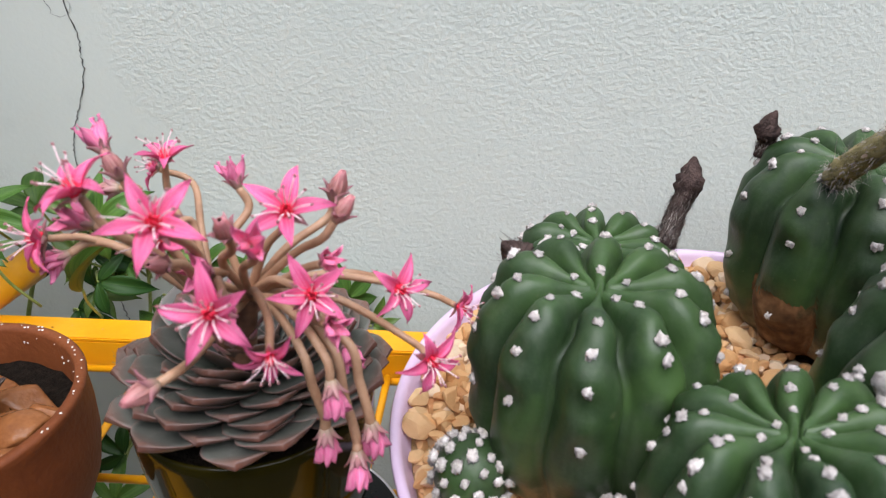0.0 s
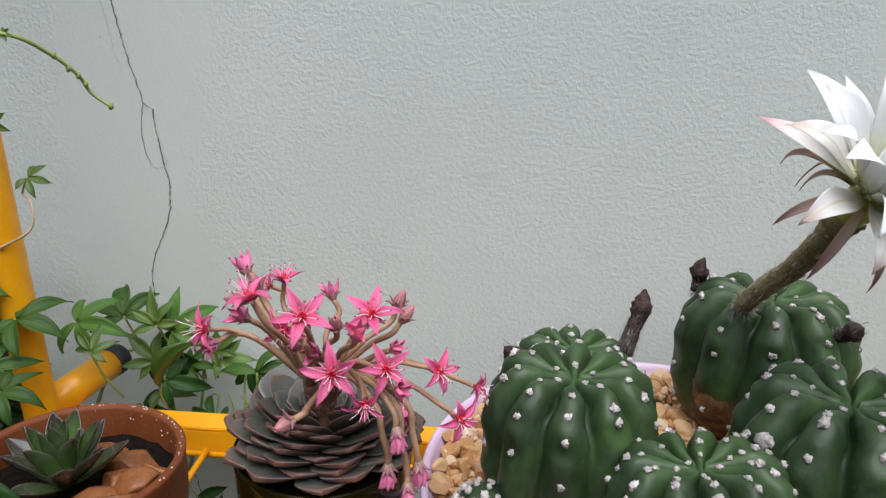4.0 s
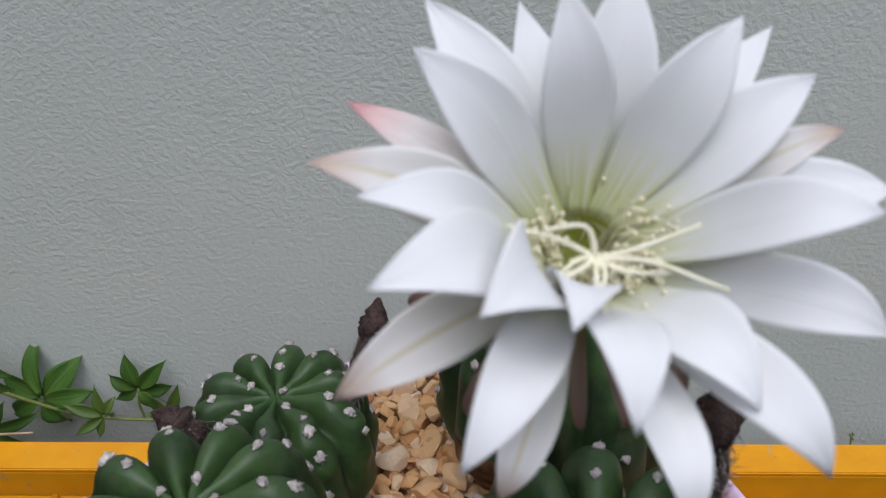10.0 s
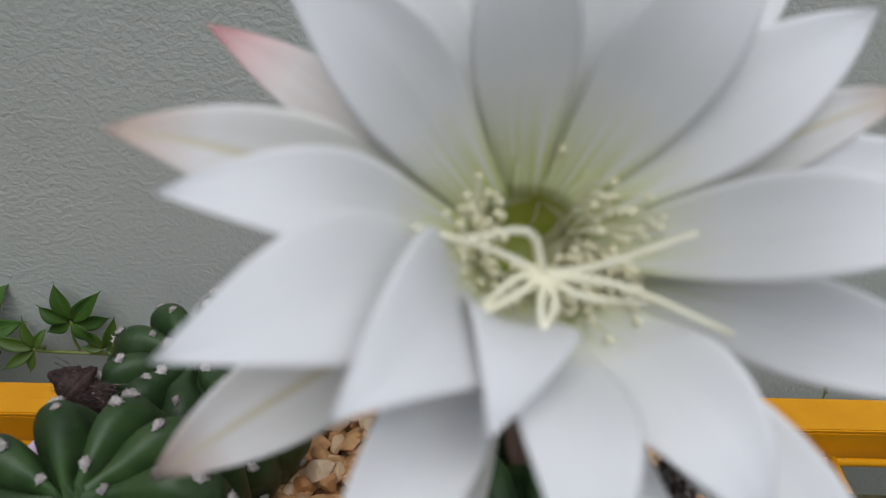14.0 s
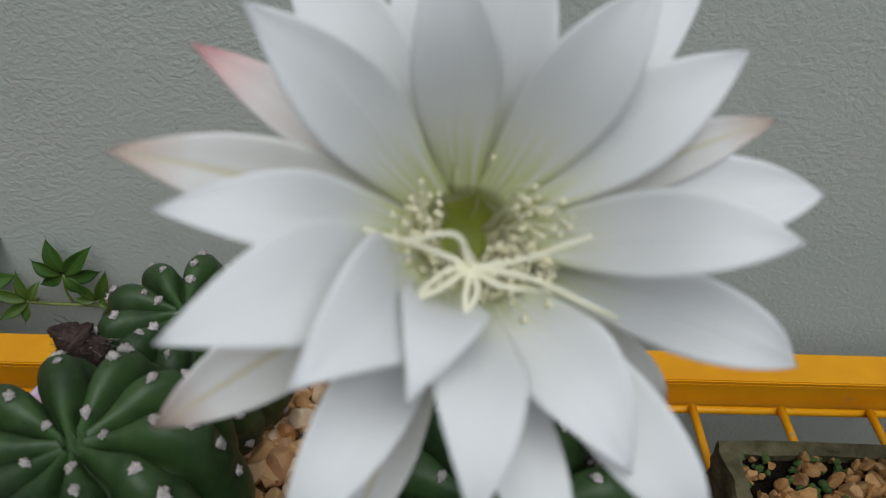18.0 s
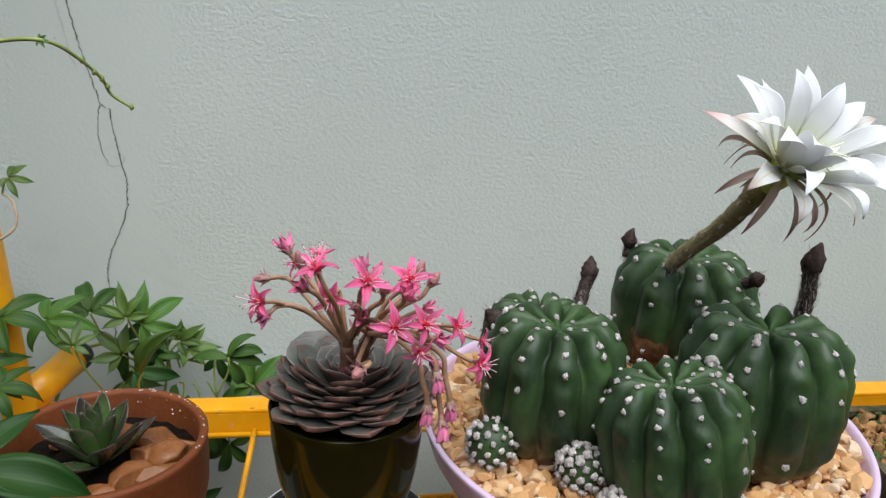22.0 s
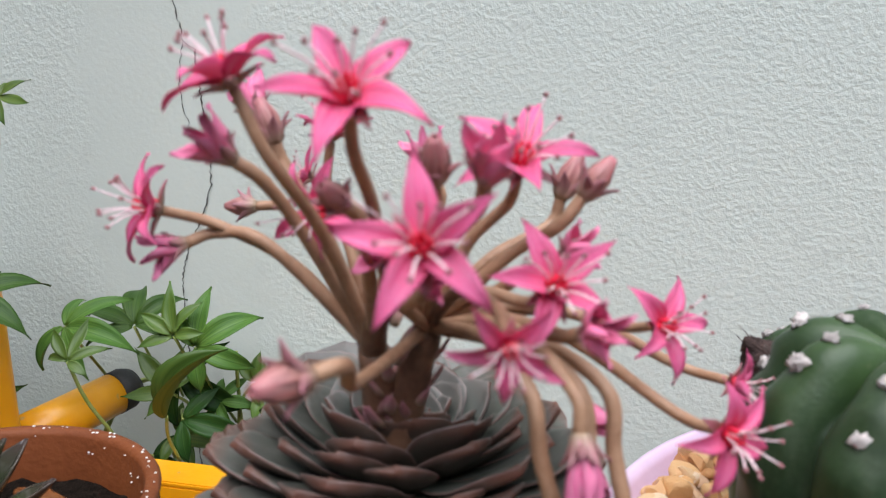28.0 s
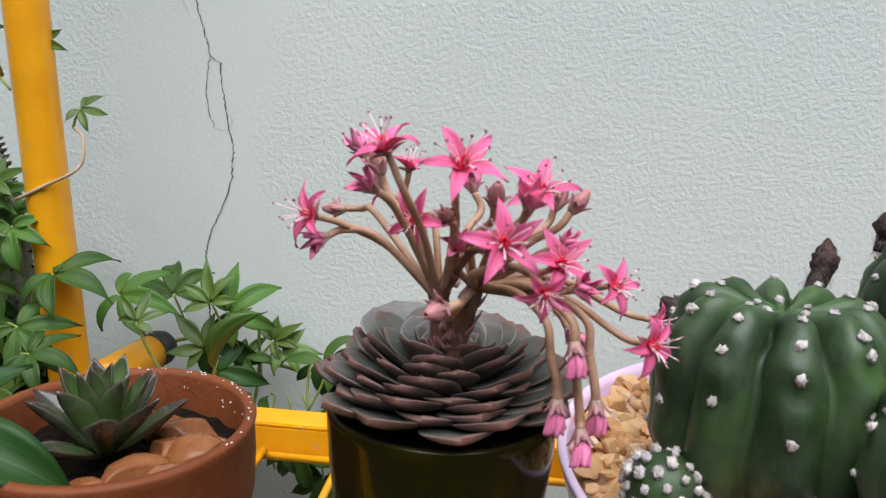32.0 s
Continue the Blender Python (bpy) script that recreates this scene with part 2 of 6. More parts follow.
def cactus_skin():
    """Satin green skin: crown lighter than the flanks, yellower and dark blotches, a corky tan foot."""
    m, nt, b, co = base("waxy green cactus skin", 0.45, 0.38)
    sep = nt.nodes.new("ShaderNodeSeparateXYZ")
    nt.links.new(co.outputs["UV"], sep.inputs[0])
    wob = node(nt, "ShaderNodeMath")
    wob.operation = "MULTIPLY_ADD"
    nt.links.new(noise_at(nt, co, 95, 5), wob.inputs[0])
    wob.inputs[1].default_value = 0.40
    nt.links.new(sep.outputs[1], wob.inputs[2])
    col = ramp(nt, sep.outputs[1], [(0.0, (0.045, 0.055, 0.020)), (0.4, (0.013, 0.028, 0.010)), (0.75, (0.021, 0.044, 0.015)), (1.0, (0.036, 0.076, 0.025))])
    col = mix(nt, ramp(nt, noise_at(nt, co, 28, 3), [(0.40, (0, 0, 0)), (0.64, (0.9, 0.9, 0.9))]), col, (0.058, 0.112, 0.030))
    col = mix(nt, ramp(nt, noise_at(nt, co, 62, 4), [(0.48, (0, 0, 0)), (0.68, (0.8, 0.8, 0.8))]), col, (0.010, 0.026, 0.009))
    fine = noise_at(nt, co, 900, 3)
    col = mix(nt, ramp(nt, fine, [(0.5, (0, 0, 0)), (0.85, (0.25, 0.25, 0.25))]), col, (0.06, 0.10, 0.04))
    dust = node(nt, "ShaderNodeMapping")
    dust.inputs["Scale"].default_value = (1.0, 1.0, 0.28)
    nt.links.new(co.outputs["Object"], dust.inputs[0])
    runs = node(nt, "ShaderNodeTexNoise", Scale=150, Detail=5, Roughness=0.65)
    nt.links.new(dust.outputs[0], runs.inputs["Vector"])
    col = mix(nt, ramp(nt, runs.outputs[0], [(0.48, (0, 0, 0)), (0.78, (0.45, 0.45, 0.45))]), col, (0.088, 0.112, 0.072))
    specks = ramp(nt, noise_at(nt, co, 330, 2), [(0.72, (0, 0, 0)), (0.78, (0.4, 0.4, 0.4))])
    col = mix(nt, specks, col, (0.11, 0.12, 0.06))
    cork = ramp(nt, wob.outputs[0], [(0.33, (1, 1, 1)), (0.46, (0, 0, 0))])
    tan = ramp(nt, noise_at(nt, co, 170, 5), [(0.35, (0.07, 0.045, 0.02)), (0.7, (0.30, 0.22, 0.12))])
    col = mix(nt, cork, col, tan)
    nt.links.new(col, b.inputs["Base Color"])
    nt.links.new(ramp(nt, noise_at(nt, co, 60, 4), [(0.35, (0.36, 0.36, 0.36)), (0.7, (0.58, 0.58, 0.58))]), b.inputs["Roughness"])
    dent = mix(nt, 0.25, noise_at(nt, co, 85, 3), fine)
    bump(nt, b, dent, 0.0010, 0.36)
    return m


def scar_skin():
    """Brown cork that breaks up raggedly into green at its border."""
    m, nt, b, co = base("brown corky scar", 0.8, 0.3)
    sep = nt.nodes.new("ShaderNodeSeparateXYZ")
    nt.links.new(co.outputs["UV"], sep.inputs[0])
    both = node(nt, "ShaderNodeMath")
    both.operation = "MULTIPLY_ADD"
    nt.links.new(noise_at(nt, co, 120, 5), both.inputs[0])
    both.inputs[1].default_value = 0.9
    nt.links.new(sep.outputs[1], both.inputs[2])
    cork = ramp(nt, noise_at(nt, co, 150, 6), [(0.3, (0.040, 0.018, 0.008)), (0.5, (0.125, 0.058, 0.022)), (0.72, (0.27, 0.14, 0.062))])
    col = mix(nt, ramp(nt, both.outputs[0], [(0.55, (0, 0, 0)), (0.78, (1, 1, 1))]), (0.014, 0.036, 0.013), cork)
    nt.links.new(col, b.inputs["Base Color"])
    bump(nt, b, noise_at(nt, co, 260, 5), 0.0012, 0.7)
    return m


WALL = wall_paint()
YELLOW = yellow_paint()
SKIN = cactus_skin()
CRACK = plain("dark crack", (0.03, 0.03, 0.03), (0.13, 0.13, 0.12), 300, 0.95)
HAIRLINE = plain("hairline in the paint", (0.30, 0.32, 0.30), (0.40, 0.42, 0.40), 300, 0.9)
GROUND = plain("dark cement floor", (0.07, 0.07, 0.065), (0.12, 0.115, 0.105), 6, 0.85, 0.002)
SKY_BLOCK = plain("grey render of the sky blocks", (0.15, 0.15, 0.145), (0.21, 0.21, 0.20), 8, 0.9, 0.001)
TERRA = plain("brown terracotta", (0.122, 0.031, 0.0085), (0.190, 0.054, 0.016), 28, 0.62, 0.0004, 14, spec=0.25)
GLAZE = plain("dark olive-black glaze", (0.013, 0.0105, 0.0015), (0.019, 0.015, 0.002), 20, 0.08, spec=0.13)
WHITEWARE = plain("white glazed ware", (0.72, 0.72, 0.76), (0.80, 0.80, 0.83), 30, 0.2)
BLACKWARE = plain("black glazed ware", (0.005, 0.005, 0.006), (0.010, 0.010, 0.011), 40, 0.22, spec=0.2)
# White dish ware: the pot's shade is put into this lilac-grey tone.
SHADEDWARE = plain("white ware with shade in its tone", (0.40, 0.37, 0.45), (0.48, 0.45, 0.53), 30, 0.3, spec=0.3)
LILAC = plain("lilac plastic", (0.66, 0.48, 0.66), (0.73, 0.55, 0.73), 12, 0.24, 0.00015, 20)
RUBBER = plain("black rubber", (0.012, 0.012, 0.013), (0.03, 0.03, 0.03), 90, 0.6)
FELT = plain("white felted wool", (0.40, 0.34, 0.32), (0.73, 0.67, 0.65), 700, 0.95, 0.0007, 3, vary=0.2)
SPINE = plain("pale spines", (0.55, 0.50, 0.40), (0.75, 0.72, 0.66), 500, 0.7)
DEAD = plain("withered black-brown flower", (0.018, 0.012, 0.011), (0.095, 0.062, 0.055), 260, 0.8, 0.0006, 5, spec=0.12)
HAIR = plain("grey-brown wool hair", (0.17, 0.14, 0.125), (0.44, 0.39, 0.36), 400, 0.9)
FUZZ = plain("brown down", (0.04, 0.030, 0.027), (0.15, 0.115, 0.10), 400, 0.9)
TUBE = plain("olive flower tube", (0.15, 0.125, 0.045), (0.36, 0.29, 0.13), 240, 0.7, 0.0007, 4)
SCAR = scar_skin()
STALK = plain("brownish tan stem", (0.30, 0.155, 0.085), (0.48, 0.285, 0.18), 110, 0.5, 0.0002, 6)
STALKDARK = plain("brown-red stem", (0.11, 0.05, 0.03), (0.24, 0.12, 0.07), 120, 0.5, 0.0002, 6)
VINESTEM = plain("green vine stem", (0.16, 0.22, 0.04), (0.30, 0.34, 0.10), 140, 0.5, 0.0002)
DRYSTEM = plain("pale brown tendril", (0.34, 0.23, 0.13), (0.50, 0.37, 0.24), 140, 0.6, 0.0002)
GRIT = plain("sandy grit", (0.24, 0.13, 0.05), (0.42, 0.27, 0.13), 300, 0.95, 0.001, 3)
SOIL = plain("dark potting soil", (0.005, 0.004, 0.003), (0.018, 0.013, 0.010), 320, 0.95, 0.002, 3, spec=0.05)
CONCRETE = plain("weathered mossy concrete", (0.035, 0.036, 0.016), (0.15, 0.125, 0.075), 70, 0.95, 0.0015, 5, spec=0.1)
SPIKE = plain("pale grey-green ridged stem", (0.075, 0.095, 0.055), (0.20, 0.23, 0.15), 160, 0.7, 0.0006)
MOSS = plain("green moss", (0.03, 0.065, 0.012), (0.09, 0.15, 0.03), 300, 0.95, 0.001)
COLUMN = plain("brown-green spiny stem", (0.030, 0.032, 0.008), (0.115, 0.095, 0.026), 150, 0.8, 0.0008, spec=0.15)
DROPLET = plain("pale water spots", (0.75, 0.72, 0.68), (0.85, 0.82, 0.80), 300, 0.2)
PEBBLE = plain("wet red-brown pebble", (0.16, 0.054, 0.018), (0.29, 0.115, 0.042), 90, 0.22, 0.0003, 6, vary=0.3, spec=0.22)
GRAVEL = island_stones("tan, cream and orange gravel", [(0.0, (0.44, 0.19, 0.07)), (0.15, (0.64, 0.37, 0.17)), (0.3, (0.56, 0.27, 0.10)), (0.45, (0.70, 0.46, 0.25)), (0.6, (0.58, 0.31, 0.13)), (0.75, (0.70, 0.49, 0.30)), (0.9, (0.78, 0.63, 0.48)), (1.0, (0.48, 0.22, 0.09))], 0.5, 0.0004)
MIXGRAVEL = island_stones("orange-brown gravel", [(0.0, (0.10, 0.045, 0.015)), (0.3, (0.30, 0.14, 0.045)), (0.55, (0.17, 0.08, 0.025)), (0.8, (0.40, 0.19, 0.06)), (1.0, (0.38, 0.22, 0.10))], 0.7, 0.0004)
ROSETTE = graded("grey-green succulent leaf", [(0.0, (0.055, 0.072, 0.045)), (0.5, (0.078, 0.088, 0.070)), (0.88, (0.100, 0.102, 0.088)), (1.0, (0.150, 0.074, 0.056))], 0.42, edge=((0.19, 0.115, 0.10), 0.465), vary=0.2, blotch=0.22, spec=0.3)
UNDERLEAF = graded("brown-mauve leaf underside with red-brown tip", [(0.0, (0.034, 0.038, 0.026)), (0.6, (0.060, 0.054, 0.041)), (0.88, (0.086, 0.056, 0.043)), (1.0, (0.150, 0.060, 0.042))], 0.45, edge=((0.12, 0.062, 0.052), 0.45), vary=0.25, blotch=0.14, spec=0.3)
INNERLEAF = graded("pale grey-green inner leaf", [(0.0, (0.10, 0.14, 0.09)), (0.6, (0.150, 0.178, 0.158)), (1.0, (0.175, 0.155, 0.145))], 0.42, edge=((0.30, 0.23, 0.22), 0.455), vary=0.15, blotch=0.25, spec=0.3)
SUCC = graded("green succulent leaf", [(0.0, (0.12, 0.21, 0.04)), (0.45, (0.085, 0.165, 0.036)), (0.85, (0.046, 0.070, 0.026)), (1.0, (0.045, 0.024, 0.02))], 0.25, edge=((0.10, 0.082, 0.062), 0.44), vary=0.2, blotch=0.15)
SUCCDARK = graded("purple-brown succulent leaf", [(0.0, (0.08, 0.13, 0.03)), (0.35, (0.055, 0.082, 0.030)), (0.8, (0.044, 0.040, 0.028)), (1.0, (0.04, 0.020, 0.018))], 0.24, edge=((0.10, 0.078, 0.066), 0.44), vary=0.25, blotch=0.2)
PINK = graded("hot pink petal", [(0.0, (0.84, 0.03, 0.10)), (0.18, (0.89, 0.085, 0.25)), (0.6, (0.91, 0.14, 0.37)), (1.0, (0.86, 0.09, 0.29))], 0.5, stripe=(0.94, 0.36, 0.57), thin=0.32, vary=0.12, relief=0.0002)
PINKBUD = graded("dusky pink closed bud", [(0.0, (0.26, 0.18, 0.12)), (0.4, (0.38, 0.16, 0.14)), (1.0, (0.46, 0.12, 0.15))], 0.5, stripe=(0.46, 0.27, 0.25), vary=0.15)
WILTED = graded("wilted magenta petal", [(0.0, (0.62, 0.24, 0.26)), (0.5, (0.80, 0.14, 0.32)), (1.0, (0.62, 0.10, 0.25))], 0.6, stripe=(0.76, 0.34, 0.46), vary=0.2)
CALYX = graded("mauve-pink sepal", [(0.0, (0.34, 0.26, 0.17)), (0.5, (0.36, 0.17, 0.17)), (1.0, (0.30, 0.11, 0.14))], 0.5, vary=0.15)
REDHEART = plain("crimson pistil", (0.70, 0.015, 0.05), (0.85, 0.04, 0.10), 300, 0.4)
FILAMENT = plain("pale pink filament", (0.84, 0.55, 0.60), (0.90, 0.74, 0.76), 300, 0.5)
ANTHER = plain("dusky red anther", (0.24, 0.07, 0.09), (0.48, 0.24, 0.24), 300, 0.6)
WHITE = graded("white cactus petal", [(0.0, (0.50, 0.55, 0.12)), (0.12, (0.66, 0.69, 0.32)), (0.26, (0.84, 0.85, 0.72)), (0.40, (0.92, 0.92, 0.91)), (1.0, (0.93, 0.925, 0.945))], 0.6, stripe=(0.90, 0.90, 0.92), thin=0.20, relief=0.00012, spec=0.15)
BLUSH = graded("white petal with reddish tip", [(0.0, (0.60, 0.62, 0.26)), (0.28, (0.86, 0.85, 0.76)), (0.80, (0.88, 0.85, 0.84)), (0.93, (0.64, 0.46, 0.38)), (1.0, (0.30, 0.13, 0.10))], 0.6, stripe=(0.82, 0.79, 0.75), thin=0.14, relief=0.00012, spec=0.15, mid=((0.70, 0.62, 0.36), 0.07))
ROSY = graded("white petal flushed rose at its tip", [(0.0, (0.60, 0.62, 0.26)), (0.28, (0.86, 0.85, 0.76)), (0.70, (0.88, 0.83, 0.82)), (0.86, (0.80, 0.50, 0.50)), (0.95, (0.58, 0.15, 0.18)), (1.0, (0.34, 0.08, 0.09))], 0.6, stripe=(0.84, 0.74, 0.70), thin=0.14, relief=0.00012, spec=0.15)
SEPAL = graded("brown-pink outer sepal", [(0.0, (0.50, 0.46, 0.16)), (0.3, (0.68, 0.56, 0.44)), (0.65, (0.60, 0.40, 0.35)), (1.0, (0.42, 0.20, 0.18))], 0.6, stripe=(0.70, 0.55, 0.48), thin=0.35)
CREAM = plain("cream stamen", (0.80, 0.75, 0.52), (0.88, 0.85, 0.70), 400, 0.55)
POLLEN = plain("pale yellow anther", (0.82, 0.75, 0.50), (0.90, 0.86, 0.68), 500, 0.8)
THROAT = graded("green-yellow flower throat", [(0.0, (0.30, 0.34, 0.06)), (0.5, (0.42, 0.47, 0.09)), (1.0, (0.50, 0.55, 0.12))], 0.5, soft=0.002)
VINE = graded("mid green vine leaf", [(0.0, (0.105, 0.190, 0.030)), (0.5, (0.066, 0.142, 0.025)), (1.0, (0.076, 0.155, 0.027))], 0.42, mid=((0.105, 0.19, 0.048), 0.045), stripe=(0.034, 0.092, 0.018), thin=0.2, spec=0.22, vary=0.4, relief=0.0002)
YOUNG = graded("light green young leaf", [(0.0, (0.14, 0.21, 0.035)), (1.0, (0.095, 0.18, 0.028))], 0.45, stripe=(0.07, 0.145, 0.024), thin=0.3, vary=0.2)
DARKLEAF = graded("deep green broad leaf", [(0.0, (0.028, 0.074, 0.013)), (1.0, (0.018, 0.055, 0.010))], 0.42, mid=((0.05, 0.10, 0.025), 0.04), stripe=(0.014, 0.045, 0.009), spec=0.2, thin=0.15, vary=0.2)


# ---- builders ----
def mesh_of(name, verts, faces, uvs=None, smooth=True):
    me = bpy.data.meshes.new(name)
    me.from_pydata([tuple(v) for v in verts], [], faces)
    if uvs is not None:
        lay = me.uv_layers.new(name="UVMap")
        flat = np.array(uvs, dtype=np.float32)[[i for f in faces for i in f]]
        lay.data.foreach_set("uv", flat.ravel())
    if smooth:
        me.polygons.foreach_set("use_smooth", [True] * len(me.polygons))
    me.update()
    return me


def put(name, me, material, parent=None, m=None, label=""):
    """One mesh object, under a thing or a part."""
    ob = new(name, me)
    if not me.materials:
        me.materials.append(material)
    if parent is not None:
        ob.parent = parent
    if m is not None:
        ob.matrix_basis = m
    if label:
        ob["label"] = label
    return ob


def thing(name, place, label, category, group="", kind=""):
    ob = new(name)
    ob.empty_display_size = 0.01
    ob.location = place
    return tagged(ob, label, category, group, kind)


def lathe(profile, n=72, closed=False):
    """Turned round z: profile of (r, z)."""
    verts, faces, uvs = [], [], []
    k = len(profile)
    for i in range(n):
        c, s = math.cos(2 * math.pi * i / n), math.sin(2 * math.pi * i / n)
        for j, (r, z) in enumerate(profile):
            verts.append((r * c, r * s, z))
            uvs.append((i / n, j / max(1, k - 1)))
    for i in range(n):
        for j in range(k - 1):
            a, b = i * k + j, ((i + 1) % n) * k + j
            faces.append((a, b, b + 1, a + 1))
    return verts, faces, uvs


def smooth_line(points, per=8):
    """A smooth line through a few points (Catmull-Rom)."""
    p = [np.array(q, float) for q in points]
    p = [2 * p[0] - p[1]] + p + [2 * p[-1] - p[-2]]
    out = []
    for i in range(1, len(p) - 2):
        for j in range(per):
            t = j / per
            out.append(0.5 * (2 * p[i] + (p[i + 1] - p[i - 1]) * t + (2 * p[i - 1] - 5 * p[i] + 4 * p[i + 1] - p[i + 2]) * t * t + (3 * p[i] - p[i - 1] - 3 * p[i + 1] + p[i + 2]) * t ** 3))
    out.append(p[-2])
    return out


def tube(points, radius, sides=8, rough=0.0, seed=0):
    """A round bar along points; radius is one number or a function of 0..1."""
    rng = np.random.default_rng(seed)
    pts = [np.array(q, float) for q in points]
    n = len(pts)
    verts, faces, uvs = [], [], []
    ref = np.array((0.3, 0.2, 1.0))
    for i, q in enumerate(pts):
        d = pts[min(i + 1, n - 1)] - pts[max(i - 1, 0)]
        d = d / (np.linalg.norm(d) + 1e-12)
        a = ref - d * (ref @ d)
        if np.linalg.norm(a) < 1e-3:
            a = np.array((1.0, 0, 0)) - d * d[0]
        a /= np.linalg.norm(a)
        ref = a
        b = np.cross(d, a)
        r = radius(i / (n - 1)) if callable(radius) else radius
        for k in range(sides):
            t = 2 * math.pi * k / sides
            rr = r * (1 + rough * (rng.random() - 0.5))
            verts.append(q + rr * (a * math.cos(t) + b * math.sin(t)))
            uvs.append((k / sides, i / (n - 1)))
    for i in range(n - 1):
        for k in range(sides):
            k2 = (k + 1) % sides
            faces.append((i * sides + k, i * sides + k2, (i + 1) * sides + k2, (i + 1) * sides + k))
    faces.append(tuple(range(sides - 1, -1, -1)))
    faces.append(tuple((n - 1) * sides + k for k in range(sides)))
    return verts, faces, uvs


def blade(length, width, shape, bend=(0.0, 0.0, 0.0), cup=0.0, thick=0.0006, nu=6, nv=12, wave=0.0, seed=0, line=None, blunt=0.6, twist=0.0):
    """A leaf or petal with two faces: grows along +y, its face up. shape(s): width share at s; bend: angle along it in
    radians, as a polynomial of s; cup: how far the rims rise, as a share of the width."""
    rng = np.random.default_rng(seed)
    ph = rng.random(4) * 6.28
    y = z = 0.0
    rows = []
    for j in range(nv + 1):
        s = j / nv
        ang = bend[0] + bend[1] * s + bend[2] * s * s
        if j:
            y += math.cos(ang) * length / nv
            z += math.sin(ang) * length / nv
        if line:
            (ay, az), (by, bz) = line(max(0, s - 0.01)), line(min(1, s + 0.01))
            (y, z), ang = line(s), math.atan2(bz - az, by - ay)
        rows.append((s, y, z, ang, width * 0.5 * max(0.012, shape(s))))
    verts, uvs, faces = [], [], []
    for side in (1, -1):
        for s, yy, zz, ang, w in rows:
            for i in range(nu + 1):
                u = 2 * i / nu - 1
                body = (1 - u * u * 0.985) ** 0.6 * min(1.0, 5 * s + 0.35) * (1 - blunt * s * s)
                up = cup * u * u * w * 2 + u * w * math.sin(twist) + wave * width * math.sin(7 * s + ph[0] + 2 * u) * abs(u) + side * thick * 0.5 * body
                verts.append((u * w * math.cos(twist), yy - math.sin(ang) * up, zz + math.cos(ang) * up))
                uvs.append((0.5 + u * 0.5, s))
    k, half = nu + 1, (nu + 1) * (nv + 1)
    for j in range(nv):
        for i in range(nu):
            a = j * k + i
            faces.append((a, a + 1, a + k + 1, a + k))
            faces.append((half + a, half + a + k, half + a + k + 1, half + a + 1))
    rim = [(j * k, (j + 1) * k) for j in range(nv)]
    for a, b in rim:
        faces.append((a, b, half + b, half + a))
        faces.append((b + nu, a + nu, half + a + nu, half + b + nu))
    for i in range(nu):
        faces.append((i + 1, i, half + i, half + i + 1))
        a = nv * k + i
        faces.append((a, a + 1, half + a + 1, half + a))
    return verts, faces, uvs


def joined(pieces):
    """Several (verts, faces, uvs) as one."""
    V, F, U = [], [], []
    for v, f, u in pieces:
        o = len(V)
        V += [tuple(q) for q in v]
        F += [tuple(i + o for i in g) for g in f]
        U += list(u) if u is not None else [(0, 0)] * len(v)
    return V, F, U


def moved(piece, m):
    v, f, u = piece
    return [tuple(m @ Vector(q)) for q in v], f, u


def toward(place, way, spin=0.0, scale=1.0):
    """A pose at place whose +z points along way."""
    q = Vector(way).normalized().to_track_quat("Z", "Y").to_matrix().to_4x4()
    return Matrix.Translation(place) @ q @ pose(0, 0, 0, 0, 0, spin) @ Matrix.Scale(scale, 4)


def lump(r, seed, flat=1.0, rough=0.25, rings=6, n=8):
    """A small uneven knob."""
    rng = np.random.default_rng(seed)
    verts, faces = [(0, 0, -r * flat)], []
    for j in range(1, rings):
        t = math.pi * j / rings
        for i in range(n):
            k = 1 + rough * (rng.random() - 0.5)
            a = 2 * math.pi * i / n
            verts.append((r * k * math.sin(t) * math.cos(a), r * k * math.sin(t) * math.sin(a), -r * k * flat * math.cos(t)))
    verts.append((0, 0, r * flat))
    for i in range(n):
        faces.append((0, 1 + (i + 1) % n, 1 + i))
        for j in range(rings - 2):
            a, b = 1 + j * n + i, 1 + j * n + (i + 1) % n
            faces.append((a, b, b + n, a + n))
        faces.append((1 + (rings - 2) * n + i, 1 + (rings - 2) * n + (i + 1) % n, len(verts) - 1))
    return verts, faces, [(0.5, 0.5)] * len(verts)


def ball_points(n):
    bm = bmesh.new()
    bmesh.ops.create_icosphere(bm, subdivisions=n, radius=1)
    verts = np.array([tuple(v.co) for v in bm.verts])
    faces = [tuple(v.index for v in f.verts) for f in bm.faces]
    bm.free()
    return verts, faces


BALLS_BY = {n: ball_points(n) for n in (2, 3, 4)}


def stone(size, rng, n=2):
    """A broken chip: a ball cut flat by a few random planes, then squashed."""
    v, faces = BALLS_BY[n]
    for i in range(8):
        w = rng.normal(0, 1, 3)
        w /= np.linalg.norm(w)
        over = np.maximum(0, v @ w - rng.uniform(0.45, 0.8))
        v = v - over[:, None] * w[None, :]
    v = v * (np.array((1.25, 0.8 + 0.45 * rng.random(), 0.55 + 0.4 * rng.random())) * size)
    return v.tolist(), faces, None


